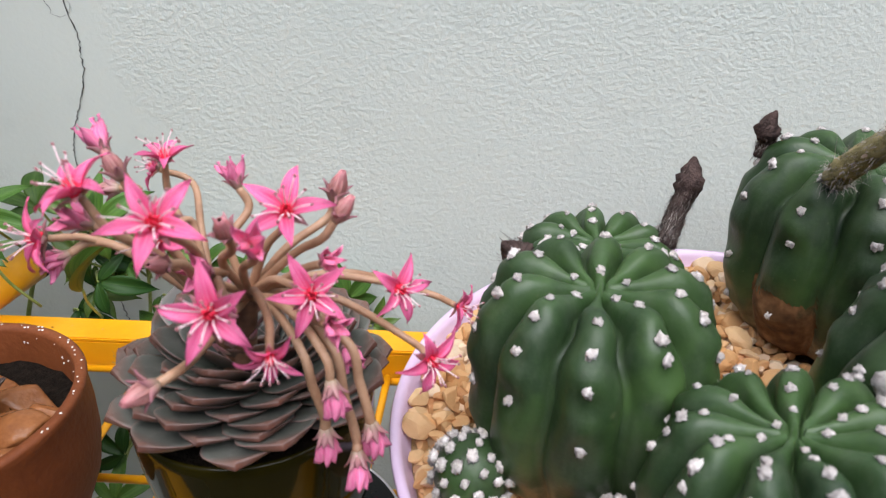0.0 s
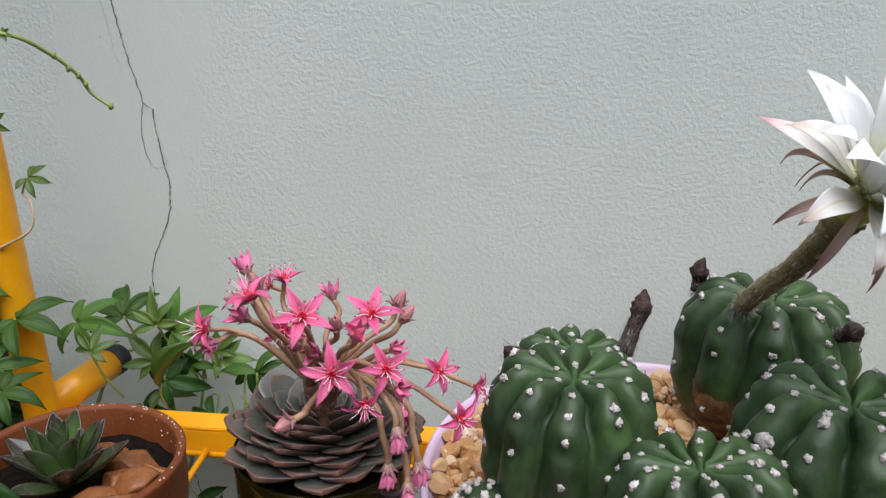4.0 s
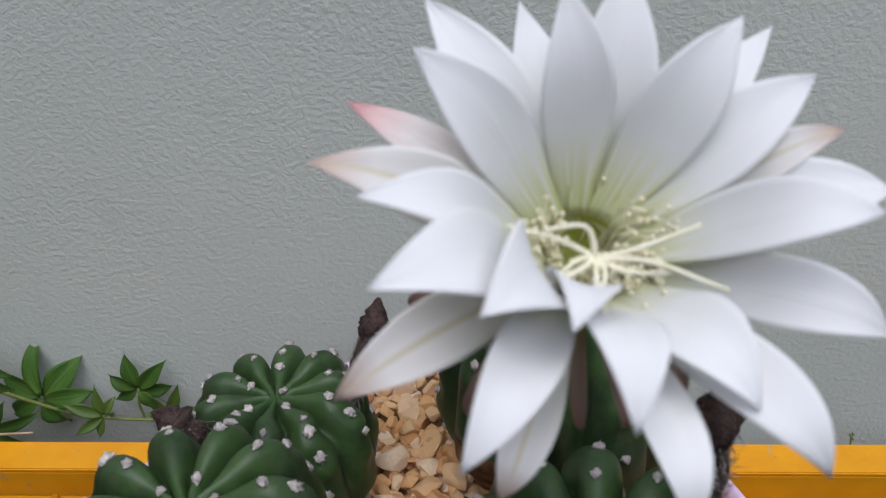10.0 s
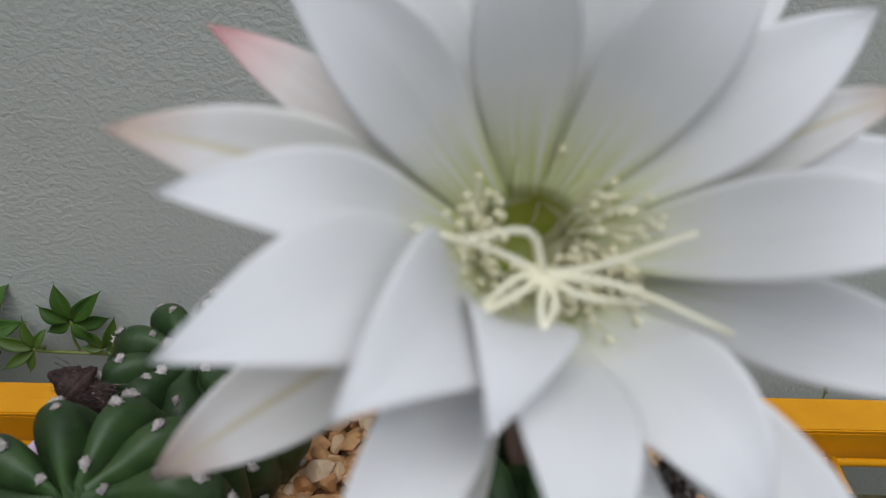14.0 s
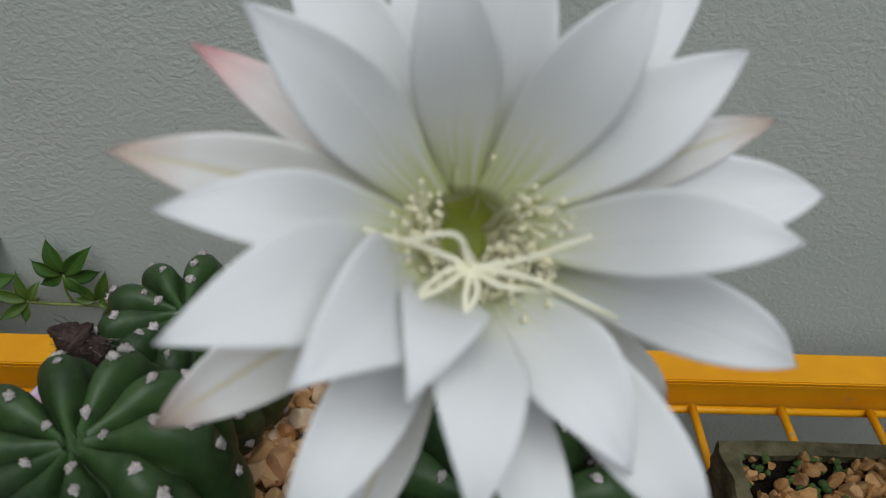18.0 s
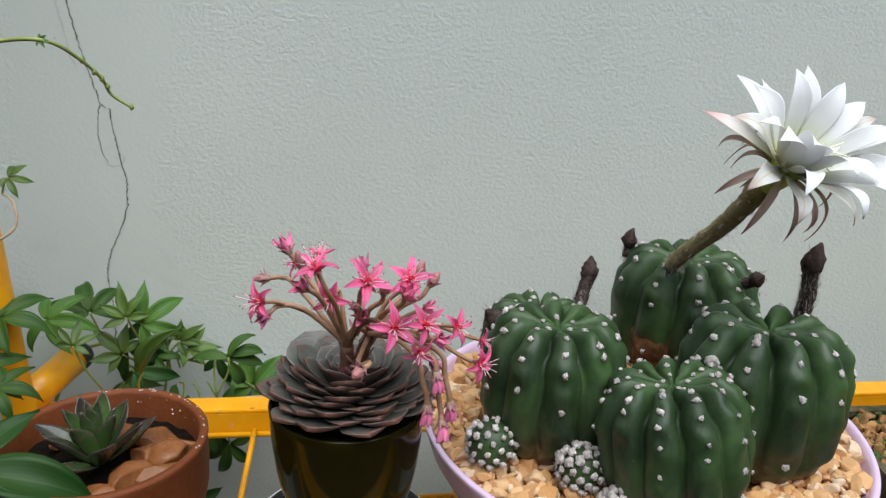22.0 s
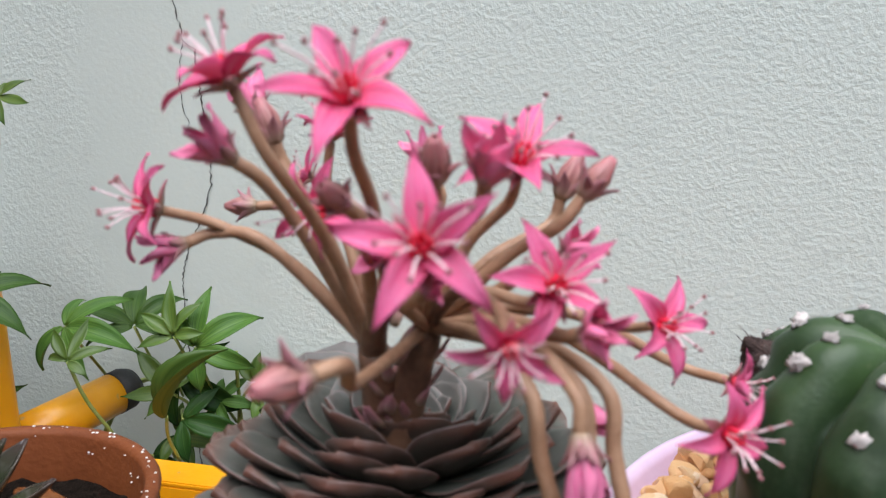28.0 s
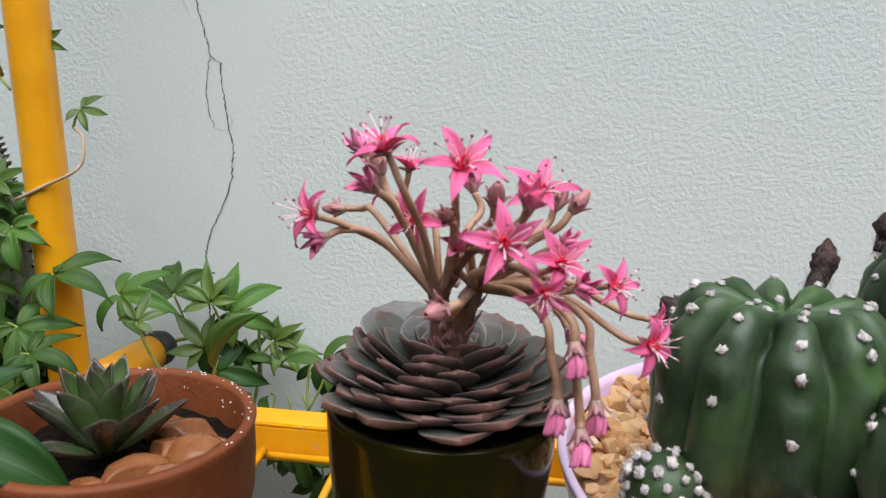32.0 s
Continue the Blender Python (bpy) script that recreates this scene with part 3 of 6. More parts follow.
def box(x0, y0, z0, x1, y1, z1, bevel=0.0):
    bm = bmesh.new()
    bmesh.ops.create_cube(bm, size=1)
    for v in bm.verts:
        v.co = Vector(((x0 + x1) / 2 + v.co.x * (x1 - x0), (y0 + y1) / 2 + v.co.y * (y1 - y0), (z0 + z1) / 2 + v.co.z * (z1 - z0)))
    if bevel:
        bmesh.ops.bevel(bm, geom=bm.edges[:], offset=bevel, segments=2, affect="EDGES")
    bm.verts.index_update()
    verts = [tuple(v.co) for v in bm.verts]
    faces = [tuple(v.index for v in f.verts) for f in bm.faces]
    bm.free()
    return verts, faces, [(0, 0)] * len(verts)


# ---- setting ----
WALL_Y = 0.40
wall = tagged(put("wall_north", mesh_of("wall_north", *box(-2.6, WALL_Y, 0, 2.8, WALL_Y + 0.15, 3.5)[:2], smooth=False), WALL),
              "pale grey-green stippled masonry wall with a crack", "wall", kind="structure")
tagged(put("ground", mesh_of("ground", [(-40, -40, 0), (40, -40, 0), (40, 40, 0), (-40, 40, 0)], [(0, 1, 2, 3)], smooth=False), GROUND),
       "dark grey cement yard floor", "ground", kind="structure")

# Added walls out of view: they block low sky so light falls from above.
for nm, bx in (("wall_south", (-2.6, -1.75, 0, 2.8, -1.6, 2.5)), ("wall_west", (-2.75, -1.75, 0, -2.6, 0.55, 3.5)), ("wall_east", (2.8, -1.75, 0, 2.95, 0.55, 3.5))):
    tagged(put(nm, mesh_of(nm, *box(*bx)[:2], smooth=False), SKY_BLOCK), "unseen added wall that holds back low sky light", "wall", kind="structure")


def crack(points, width, material, name, seed):
    """A ragged opening in the paint, from point to point (x, z) down the wall."""
    rng = np.random.default_rng(seed)
    line = []
    for a, b in zip(points, points[1:]):
        k = max(3, int(math.dist(a, b) / 0.0016))
        for i in range(k):
            t = i / k
            line.append((a[0] + (b[0] - a[0]) * t + rng.normal(0, 0.00045), a[1] + (b[1] - a[1]) * t))
    line.append(points[-1])
    verts, faces = [], []
    for i, (x, z) in enumerate(line):
        w = width * (0.35 + 0.9 * rng.random()) * (0.4 if i in (0, len(line) - 1) else 1)
        verts += [(x - w, WALL_Y - 0.0005, z), (x + w, WALL_Y - 0.0005, z), (x, WALL_Y + 0.0008, z)]
    for i in range(len(line) - 1):
        a, b = 3 * i, 3 * i + 3
        faces += [(a, a + 1, b + 1, b)]
    return put(name, mesh_of(name, verts, faces, smooth=False), material, wall)


crack([(-0.247, 1.395), (-0.241, 1.352), (-0.235, 1.32), (-0.232, 1.304), (-0.227, 1.289), (-0.225, 1.277), (-0.219, 1.273), (-0.218, 1.261), (-0.216, 1.247), (-0.214, 1.235), (-0.212, 1.222), (-0.213, 1.206), (-0.217, 1.192), (-0.226, 1.174), (-0.231, 1.158), (-0.231, 1.142), (-0.229, 1.126), (-0.231, 1.09), (-0.222, 1.03), (-0.205, 0.95), (-0.197, 0.895), (-0.20, 0.83)], 0.00040, CRACK, "crack", 2)
crack([(-0.225, 1.277), (-0.227, 1.267), (-0.228, 1.256), (-0.226, 1.242), (-0.223, 1.235), (-0.219, 1.233), (-0.214, 1.235)], 0.00024, CRACK, "crack", 1)
crack([(-0.252, 1.37), (-0.244, 1.33), (-0.242, 1.32), (-0.241, 1.309), (-0.237, 1.30)], 0.0002, HAIRLINE, "crack", 3)
crack([(-0.216, 1.247), (-0.2125, 1.240), (-0.214, 1.235)], 0.0002, HAIRLINE, "crack", 6)

# ---- plant stand ----
RAIL_Z, BACK_Y, FRONT_Y, WIRE_Z = 1.0915, 0.309, 0.130, 1.0795
stand = thing("plant_stand", (0.1, 0.23, 0), "chipped yellow metal plant stand with a wire shelf", "plant stand")


def on_stand(name, piece, material=None, label="", smooth=True):
    ob = put(name, mesh_of(name, *piece, smooth=smooth), material or YELLOW, stand, Matrix.Translation((-0.1, -0.23, 0)), label)
    return ob


def angle_x(x0, x1, y, z, out, flange, drop, t=0.0022):
    """An angle iron along x: a flat flange on top, a face that hangs down from its inner edge."""
    lo, hi = sorted((y, y + out * flange))
    face = sorted((y, y + out * t))
    return joined([box(x0, lo, z - t, x1, hi, z, 0.0006), box(x0, face[0], z - drop, x1, face[1], z - t, 0.0005)])


on_stand("back_rail", angle_x(-0.262, 0.62, BACK_Y, RAIL_Z, 1, 0.018, 0.021), smooth=False)
on_stand("front_rail", angle_x(-0.262, 0.62, FRONT_Y + 0.018, RAIL_Z, -1, 0.020, 0.021), smooth=False)
on_stand("side_rail", joined([box(-0.262, FRONT_Y + 0.019, RAIL_Z - 0.0025, -0.243, BACK_Y - 0.001, RAIL_Z - 0.0003, 0.0005), box(-0.2445, FRONT_Y + 0.019, RAIL_Z - 0.021, -0.2425, BACK_Y - 0.001, RAIL_Z - 0.0026, 0.0005)]), smooth=False)
for y in (0.3045, 0.232, 0.158):
    on_stand("shelf_wire", tube([(-0.243, y, WIRE_Z - 0.0036), (0.62, y, WIRE_Z - 0.0036)], 0.0019, 10))
x = -0.2016
while x < 0.6:
    on_stand("cross_wire", tube(smooth_line([(x, 0.1535, WIRE_Z), (x, 0.23, WIRE_Z), (x, 0.3035, WIRE_Z)], 4), 0.0019, 10))
    x += 0.0412
for px_, py_ in ((-0.252, 0.142), (0.605, 0.142), (0.605, 0.317)):
    on_stand("leg", tube([(px_, py_, 0.0), (px_, py_, RAIL_Z - 0.022)], 0.009, 16))
on_stand("post", tube([(-0.2555, 0.2965, 0.0), (-0.2585, 0.297, 1.10), (-0.268, 0.297, 1.30), (-0.291, 0.297, 1.75)], 0.0098, 24), label="round yellow upright tube")
handle = on_stand("handle", tube([(-0.2630, 0.3090, 1.0995), (-0.2545, 0.3360, 1.1025), (-0.2475, 0.3590, 1.1050)], 0.0104, 20), label="short yellow tube with a black end cap")
put("end_cap", mesh_of("end_cap", *tube([(-0.2475, 0.3590, 1.1050), (-0.2455, 0.3655, 1.1057), (-0.2443, 0.3695, 1.1062)], lambda s: 0.0107 if s < 0.8 else 0.0088, 20)), RUBBER, handle, label="black rubber cap")


# ---- terracotta pot with a small succulent ----
TX, TY, TZ = -0.1775, 0.198, 1.1445
floor_z = WIRE_Z + 0.0021
tpot = thing("terracotta_pot", (TX, TY, floor_z), "round brown terracotta pot with white specks on its rim", "plant pot")
h = TZ - floor_z
prof = [(0.0, 0.0), (0.030, 0.0), (0.0335, 0.0016), (0.0402, 0.009), (0.0455, 0.021), (0.0482, 0.034), (0.0489, 0.047), (0.0486, h - 0.004), (0.0493, h - 0.0012), (0.0485, h), (0.0455, h), (0.0447, h - 0.002), (0.0445, h - 0.016), (0.042, 0.03), (0.0, 0.03)]
put("pot_body", mesh_of("pot_body", *lathe(prof, 96)), TERRA, tpot)
verts, faces, uvs = lathe([(0.0, 0.0), (0.015, 0.0006), (0.03, 0.0), (0.0445, 0.0005)], 64)
rng = np.random.default_rng(3)
verts = [(x_, y_, z_ + rng.normal(0, 0.0007)) for x_, y_, z_ in verts]
put("soil", mesh_of("soil", verts, faces, uvs), SOIL, tpot, Matrix.Translation((0, 0, h - 0.017)), "dark moist potting soil")
specks = []
for i in range(48):
    a = rng.uniform(-0.35, 1.9)
    r, zz = (0.0470 + rng.normal(0, 0.0008), h + 0.0001) if rng.random() < 0.5 else (0.0446, h - rng.uniform(0.001, 0.011))
    specks.append(moved(lump(rng.uniform(0.0002, 0.00055), i, 0.4, 0.3, 4, 6), Matrix.Translation((r * math.cos(a), r * math.sin(a), zz))))
tagged(put("specks", mesh_of("specks", *joined(specks)), DROPLET, tpot, label="white perlite specks"), kind="stuff")


def pebble(place, size, spin, seed):
    r_ = np.random.default_rng(seed)
    v, f, u = stone(1.0, r_, 4)
    v = [(p[0] * size[0], p[1] * size[1] * 1.2, p[2] * size[2] * 1.35) for p in v]
    ob = put("pebble", mesh_of("pebble", v, f, u), PEBBLE, None, Matrix.Translation(place) @ pose(0, 0, 0, 8, 5, spin))
    return tagged(ob, "blunt-edged wet red-brown stone on the potting soil", "pebble", "pebbles in the terracotta pot")


SZ = floor_z + h - 0.0165
for i, (dx, dy, a, b, c, sp) in enumerate(((0.022, 0.013, 0.0125, 0.0085, 0.0065, 20), (0.031, -0.001, 0.0105, 0.0075, 0.006, -10), (0.028, -0.014, 0.0098, 0.007, 0.0055, 30), (0.014, -0.017, 0.0120, 0.0085, 0.0065, 50), (0.003, -0.031, 0.0120, 0.0062, 0.0055, 5), (0.006, 0.021, 0.010, 0.007, 0.005, -25), (-0.024, 0.022, 0.010, 0.007, 0.005, 70), (0.019, 0.002, 0.009, 0.007, 0.006, 80), (0.034, 0.010, 0.0075, 0.006, 0.0055, 10), (-0.012, -0.032, 0.0085, 0.0055, 0.0045, -15))):
    pebble((TX + dx, TY + dy, SZ + c * 0.75), (a, b, c), sp, 40 + i)

spoon = lambda s: (0.40 + 0.60 * math.sin(math.pi / 2 * min(1, s / 0.62)) ** 1.1) * (1.0 if s < 0.76 else max(0.0, 1 - ((s - 0.76) / 0.24) ** 2.1) ** 0.72)
lance = lambda s: math.sin(math.pi * min(1.0, 0.10 + 0.90 * s)) ** 0.75 * (1 if s < 0.55 else 1 - 0.35 * (s - 0.55) / 0.45)
succ = thing("rosette_succulent", (TX - 0.0005, TY - 0.006, SZ), "small dark green pointed rosette succulent in soil", "succulent")
pointed = lambda s: (0.52 + 0.48 * math.sin(math.pi / 2 * min(1, s / 0.6))) * (1.0 if s < 0.6 else max(0.0, 1 - ((s - 0.6) / 0.4) ** 1.9))
smeshes = [mesh_of("succulent_leaf", *blade(0.0350, 0.0120, pointed, (0.0, -0.15 + 0.1 * k, 0.30), 0.30, 0.0030, 8, 14, 0.03, k)) for k in range(3)]
outer = [me.copy() for me in smeshes]
lrng = np.random.default_rng(71)
for i in range(19):
    k = i / 18
    el = 18 + 62 * k ** 0.8 + lrng.normal(0, 4)
    sc = (0.98 - 0.18 * k) * lrng.uniform(0.9, 1.08)
    m = pose(0, 0, 0.005 + 0.008 * k, 0, 0, i * 137.5 + 20 + lrng.normal(0, 5)) @ pose(0, 0.003 * (1 - k), 0, el, lrng.normal(0, 6), 0) @ Matrix.Diagonal((sc * (1.0 - 0.15 * k), sc, sc, 1))
    put("leaf", (outer if k < 0.45 else smeshes)[i % 3], (SUCCDARK, SUCC)[k >= 0.45], succ, m)

# ---- black pot on its saucer ----
BX, BY = -0.0595, 0.192
dish = thing("saucer", (-0.0620, 0.1945, floor_z), "black glazed saucer with a white rim", "saucer")
put("saucer_body", mesh_of("saucer_body", *lathe([(0.0, 0.0), (0.030, 0.0), (0.034, 0.001), (0.0475, 0.0055), (0.0480, 0.0062), (0.0472, 0.0068), (0.034, 0.0024), (0.0, 0.0021)], 96)), BLACKWARE, dish)
put("rim", mesh_of("rim", *lathe([(0.0468, 0.0048), (0.0482, 0.0050), (0.0486, 0.0058), (0.0484, 0.0066), (0.0478, 0.0070), (0.0474, 0.0067)], 96)), WHITEWARE, dish, label="white saucer rim")
plate = thing("pot_dish", (-0.0610, BY, floor_z + 0.0026), "small white dish under the black pot", "dish")
put("dish_body", mesh_of("dish_body", *lathe([(0.0, 0.0), (0.026, 0.0), (0.0305, 0.0024), (0.0310, 0.0030), (0.0303, 0.0034), (0.026, 0.0014), (0.0, 0.0012)], 80)), SHADEDWARE, plate)
bpot = thing("black_pot", (BX, BY, floor_z + 0.0040), "glossy olive-black glazed ceramic pot", "plant pot")
put("pot_body", mesh_of("pot_body", *lathe([(0.0, 0.0), (0.0215, 0.0), (0.0232, 0.0010), (0.0245, 0.003), (0.0275, 0.012), (0.0318, 0.028), (0.0353, 0.046), (0.0370, 0.062), (0.0378, 0.076), (0.0380, 0.0792), (0.0372, 0.0805), (0.0360, 0.0792), (0.0350, 0.068), (0.0, 0.068)], 128)), GLAZE, bpot)
put("soil", mesh_of("soil", *lathe([(0.0, 0.077), (0.035, 0.076)], 48)), SOIL, bpot)

# ---- echeveria: rosette, branching stems, starry flowers ----
EZ = floor_z + 0.004 + 0.079
ech = thing("flowering_echeveria", (BX, BY, EZ), "grey-mauve rosette succulent with hot pink star flowers", "succulent")
eleaf = [mesh_of("rosette_leaf", *blade(0.0470, 0.0236, spoon, (0.0, 0.0, 0.50), 0.10, 0.0038, 10, 16, 0.03, k, None, 0.3)) for k in range(4)]
ileaf = [mesh_of("inner_leaf", *blade(0.027, 0.0195, spoon, (0.0, 0.35, 0.25), 0.15, 0.0030, 8, 12, 0.025, 10 + k)) for k in range(3)]
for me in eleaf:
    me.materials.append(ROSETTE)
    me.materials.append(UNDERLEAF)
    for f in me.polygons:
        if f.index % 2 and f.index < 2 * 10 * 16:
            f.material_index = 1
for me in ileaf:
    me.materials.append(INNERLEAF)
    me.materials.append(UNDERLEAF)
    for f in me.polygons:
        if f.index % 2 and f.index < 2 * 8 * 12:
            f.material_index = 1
rng = np.random.default_rng(7)
N = 108
for i in range(N):
    k = i / (N - 1)
    big = k < 0.70
    el = 1.8 + 3 * min(k, 0.22) / 0.22 + 22 * max(0, min(k, 0.7) - 0.22) / 0.48 + 36 * max(0, k - 0.70) / 0.30
    sc = (1.0 - 0.05 * (i % 3) - 0.33 * k / 0.70) if big else 1.0 - 0.74 * (k - 0.70) / 0.30
    m = pose(0.0015, 0, -0.0010 + 0.0110 * k ** 0.9, 0, 0, i * 137.508 + rng.normal(0, 5)) @ pose(0, 0.001, 0, el + rng.normal(0, 1.6), 0, rng.normal(0, 5)) @ Matrix.Diagonal((sc * (1.0 if big else 1.05), sc, sc, 1))
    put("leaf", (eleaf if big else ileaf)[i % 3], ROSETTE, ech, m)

# broad pale leaves that stand up at the back
for az, el, sc in ((38, 17, 1.12), (58, 22, 1.02), (14, 20, 0.98), (-14, 18, 0.95)):
    put("leaf", ileaf[int(az) % 3], INNERLEAF, ech, pose(0.0015, 0, 0.0075, 0, 0, az) @ pose(0, 0.013, 0.0, el, 0, 0) @ Matrix.Diagonal((sc * 1.15, sc, sc, 1)), "broad pale grey leaf")

star = lambda s: (0.50 + 0.62 * math.sin(math.pi * min(1, 0.10 + 0.72 * s))) * (1 - s ** 1.9)
bud_shape = lambda s: math.sin(math.pi * min(1, 0.16 + 0.80 * s)) ** 0.8
PM = [mesh_of("petal", *blade(0.0128, 0.0050, star, b, 0.30, 0.0005, 6, 14, 0.08, k)) for k, b in enumerate(((0.60, -0.45, -0.65), (0.50, -0.1, -1.25), (0.80, -0.9, -0.3), (0.9, -0.6, 0.2), (0.35, 0.3, -1.5)))]
BM = mesh_of("bud_petal", *blade(0.0088, 0.0050, bud_shape, (1.18, 0.75, 0.1), 0.35, 0.0008, 5, 8))
WM = [mesh_of("wilted_petal", *blade(0.0115, 0.0048, star, (1.15, 0.2 * k, 0.5 - 0.4 * k), 0.5, 0.0006, 6, 12, 0.24, 30 + k)) for k in range(3)]
SHUT = [mesh_of("shut_petal", *blade(0.0108, 0.0046, bud_shape, (1.28, 0.34 - 0.30 * k, 0.12), 0.45, 0.0006, 5, 10, 0.22, 50 + k)) for k in range(2)]
for me in SHUT:
    me.materials.append(WILTED)
CM = mesh_of("sepal", *blade(0.0062, 0.0030, star, (0.7, 0.1, -0.6), 0.2, 0.0010, 4, 6))
for me, mt in ((PM[0], PINK), (PM[1], PINK), (PM[2], PINK), (PM[3], PINK), (PM[4], PINK), (BM, PINKBUD), (WM[0], WILTED), (WM[1], WILTED), (WM[2], WILTED), (CM, CALYX)):
    me.materials.append(mt)


def threads(n, reach, spread, r, seed, rise=1.0):
    rg = np.random.default_rng(seed)
    out, tips = [], []
    for i in range(n):
        a = 2 * math.pi * (i + rg.random() * 0.5) / n
        sp = spread * (0.6 + 0.6 * rg.random())
        L = reach * (0.8 + 0.35 * rg.random())
        pts = [(0.0007 * math.cos(a), 0.0007 * math.sin(a), 0.0), (math.cos(a) * L * sp * 0.45, math.sin(a) * L * sp * 0.45, L * 0.6 * rise), (math.cos(a) * L * sp, math.sin(a) * L * sp, L * rise)]
        out.append(tube(smooth_line(pts, 3), r, 4))
        tips.append(pts[-1])
    return out, tips


fil, tips = threads(10, 0.0098, 0.66, 0.00020, 5)
FILM = mesh_of("filaments", *joined(fil))
FILM.materials.append(FILAMENT)
ANTM = mesh_of("anther", *lump(0.00046, 4, 1.3, 0.2, 4, 6))
ANTM.materials.append(ANTHER)
TIPS = tips
PISM = mesh_of("pistil", *joined([tube(smooth_line([(0.0011 * math.cos(a), 0.0011 * math.sin(a), 0), (0.0013 * math.cos(a), 0.0013 * math.sin(a), 0.002), (0.0008 * math.cos(a), 0.0008 * math.sin(a), 0.0046)], 3), lambda s: 0.0010 * (1 - 0.75 * s), 6) for a in [i * 2 * math.pi / 5 for i in range(5)]]))
PISM.materials.append(REDHEART)


def local(m):
    """A world pose as seen from the echeveria."""
    return Matrix.Translation((-BX, -BY, -EZ)) @ m


def star_flower(place, way, spin, size=1.0, shape=0):
    fl = put("flower", FILM, FILAMENT, ech, local(toward(place, way, spin, size * 0.85)), "hot pink five-petalled star flower")
    for t in TIPS:
        put("anther", ANTM, ANTHER, fl, Matrix.Translation(t))
    put("pistil", PISM, REDHEART, fl)
    rg = np.random.default_rng(int(spin * 7) + 1)
    for i in range(5):
        put("petal", PM[(shape + (0, 1, 3, 0, 4)[(i + int(spin)) % 5]) % 5], PINK, fl, pose(0, 0, 0, 0, 0, i * 72 + rg.normal(0, 5)) @ pose(0, 0.0008, 0, rg.normal(0, 7), rg.normal(0, 6), 0))
        put("sepal", CM, CALYX, fl, pose(0, 0, -0.0012, 0, 0, i * 72 + 36) @ pose(0, 0.0006, 0, -14 + rg.normal(0, 8), 0, 0))
    return fl


def bud(place, way, spin, size=1.0, wilted=False):
    fl = put("wilted_flower" if wilted else "bud", CM, CALYX, ech, local(toward(place, way, spin, size)), "wilted magenta flower" if wilted else "closed dusky pink bud")
    for i in range(5):
        if wilted and way[2] < -0.5:
            put("petal", SHUT[i % 2], WILTED, fl, pose(0, 0, 0, 0, 0, i * 72) @ pose(0, 0.0012, 0, (i * 37 % 11) - 5, 0, 0))
        elif wilted:
            put("petal", WM[i % 3], WILTED, fl, pose(0, 0, 0, 0, 0, i * 72) @ pose(0, 0.0010, 0, (i * 37 % 23) - 14, 0, 0))
        else:
            put("petal", BM, PINKBUD, fl, pose(0, 0, 0, 0, 0, i * 72) @ pose(0, 0.0012, 0, 0, 0, 0))
        put("sepal", CM, CALYX, fl, pose(0, 0, -0.0006, 0, 0, i * 72 + 36) @ pose(0, 0.0010, 0, 28, 0, 0))
    return fl


def stem(points, r0, r1, material=STALK, seed=0):
    me = mesh_of("stem", *tube(smooth_line(points, 6), lambda s: r0 + (r1 - r0) * s, 10, 0.08, seed))
    return put("stem", me, material, ech, Matrix.Translation((-BX, -BY, -EZ)))


E0 = (-0.0585, 0.183, 1.168)
NODE_A, NODE_B, NODE_C = (-0.0600, 0.176, 1.203), (-0.0555, 0.170, 1.214), (-0.0500, 0.176, 1.208)
stem([E0, (-0.0595, 0.181, 1.186), NODE_A], 0.0046, 0.0030, STALKDARK, 1)
stem([(-0.0575, 0.182, 1.178), (-0.0540, 0.179, 1.194), NODE_C], 0.0042, 0.0027, STALKDARK, 2)
stem([NODE_A, (-0.0585, 0.172, 1.209), NODE_B], 0.0025, 0.0020, STALKDARK, 3)
BLOOMS = [  # place, facing, spin, size, petal form, root
    ((-0.0418, 0.1345, 1.2302), (0.12, -0.85, 0.42), 8, 1.06, 0, NODE_B),
    ((-0.0525, 0.1400, 1.2472), (0.18, -0.72, 0.60), 30, 1.05, 2, NODE_B),
    ((-0.0335, 0.1645, 1.2385), (0.22, -0.70, 0.62), 50, 1.08, 0, NODE_C),
    ((-0.0275, 0.1560, 1.2215), (0.35, -0.75, 0.40), 12, 1.0, 2, NODE_C),
    ((-0.0102, 0.1766, 1.2111), (0.55, -0.70, 0.25), 40, 0.92, 1, NODE_C),
    ((0.0048, 0.1900, 1.1975), (0.75, -0.45, -0.05), 10, 0.72, 2, NODE_C),
    ((-0.0008, 0.1640, 1.1985), (0.50, -0.75, 0.10), 20, 0.95, 1, NODE_C),
    ((-0.0960, 0.1660, 1.2285), (-0.65, -0.62, 0.30), 26, 0.98, 1, NODE_A),
    ((-0.0722, 0.1480, 1.2495), (-0.35, -0.20, 0.85), 15, 0.98, 2, NODE_A),
    ((-0.0668, 0.1680, 1.2290), (-0.25, -0.85, 0.05), 45, 0.90, 1, NODE_A),
    ((-0.0316, 0.1360, 1.2190), (0.25, -0.85, -0.15), 33, 0.72, 2, NODE_C),
    ((-0.0725, 0.1890, 1.2405), (0.10, -0.10, 1.0), 17, 0.80, 3, NODE_A),
    ((-0.0836, 0.2060, 1.2308), (-0.70, -0.20, 0.45), 54, 0.66, 3, NODE_A),
]
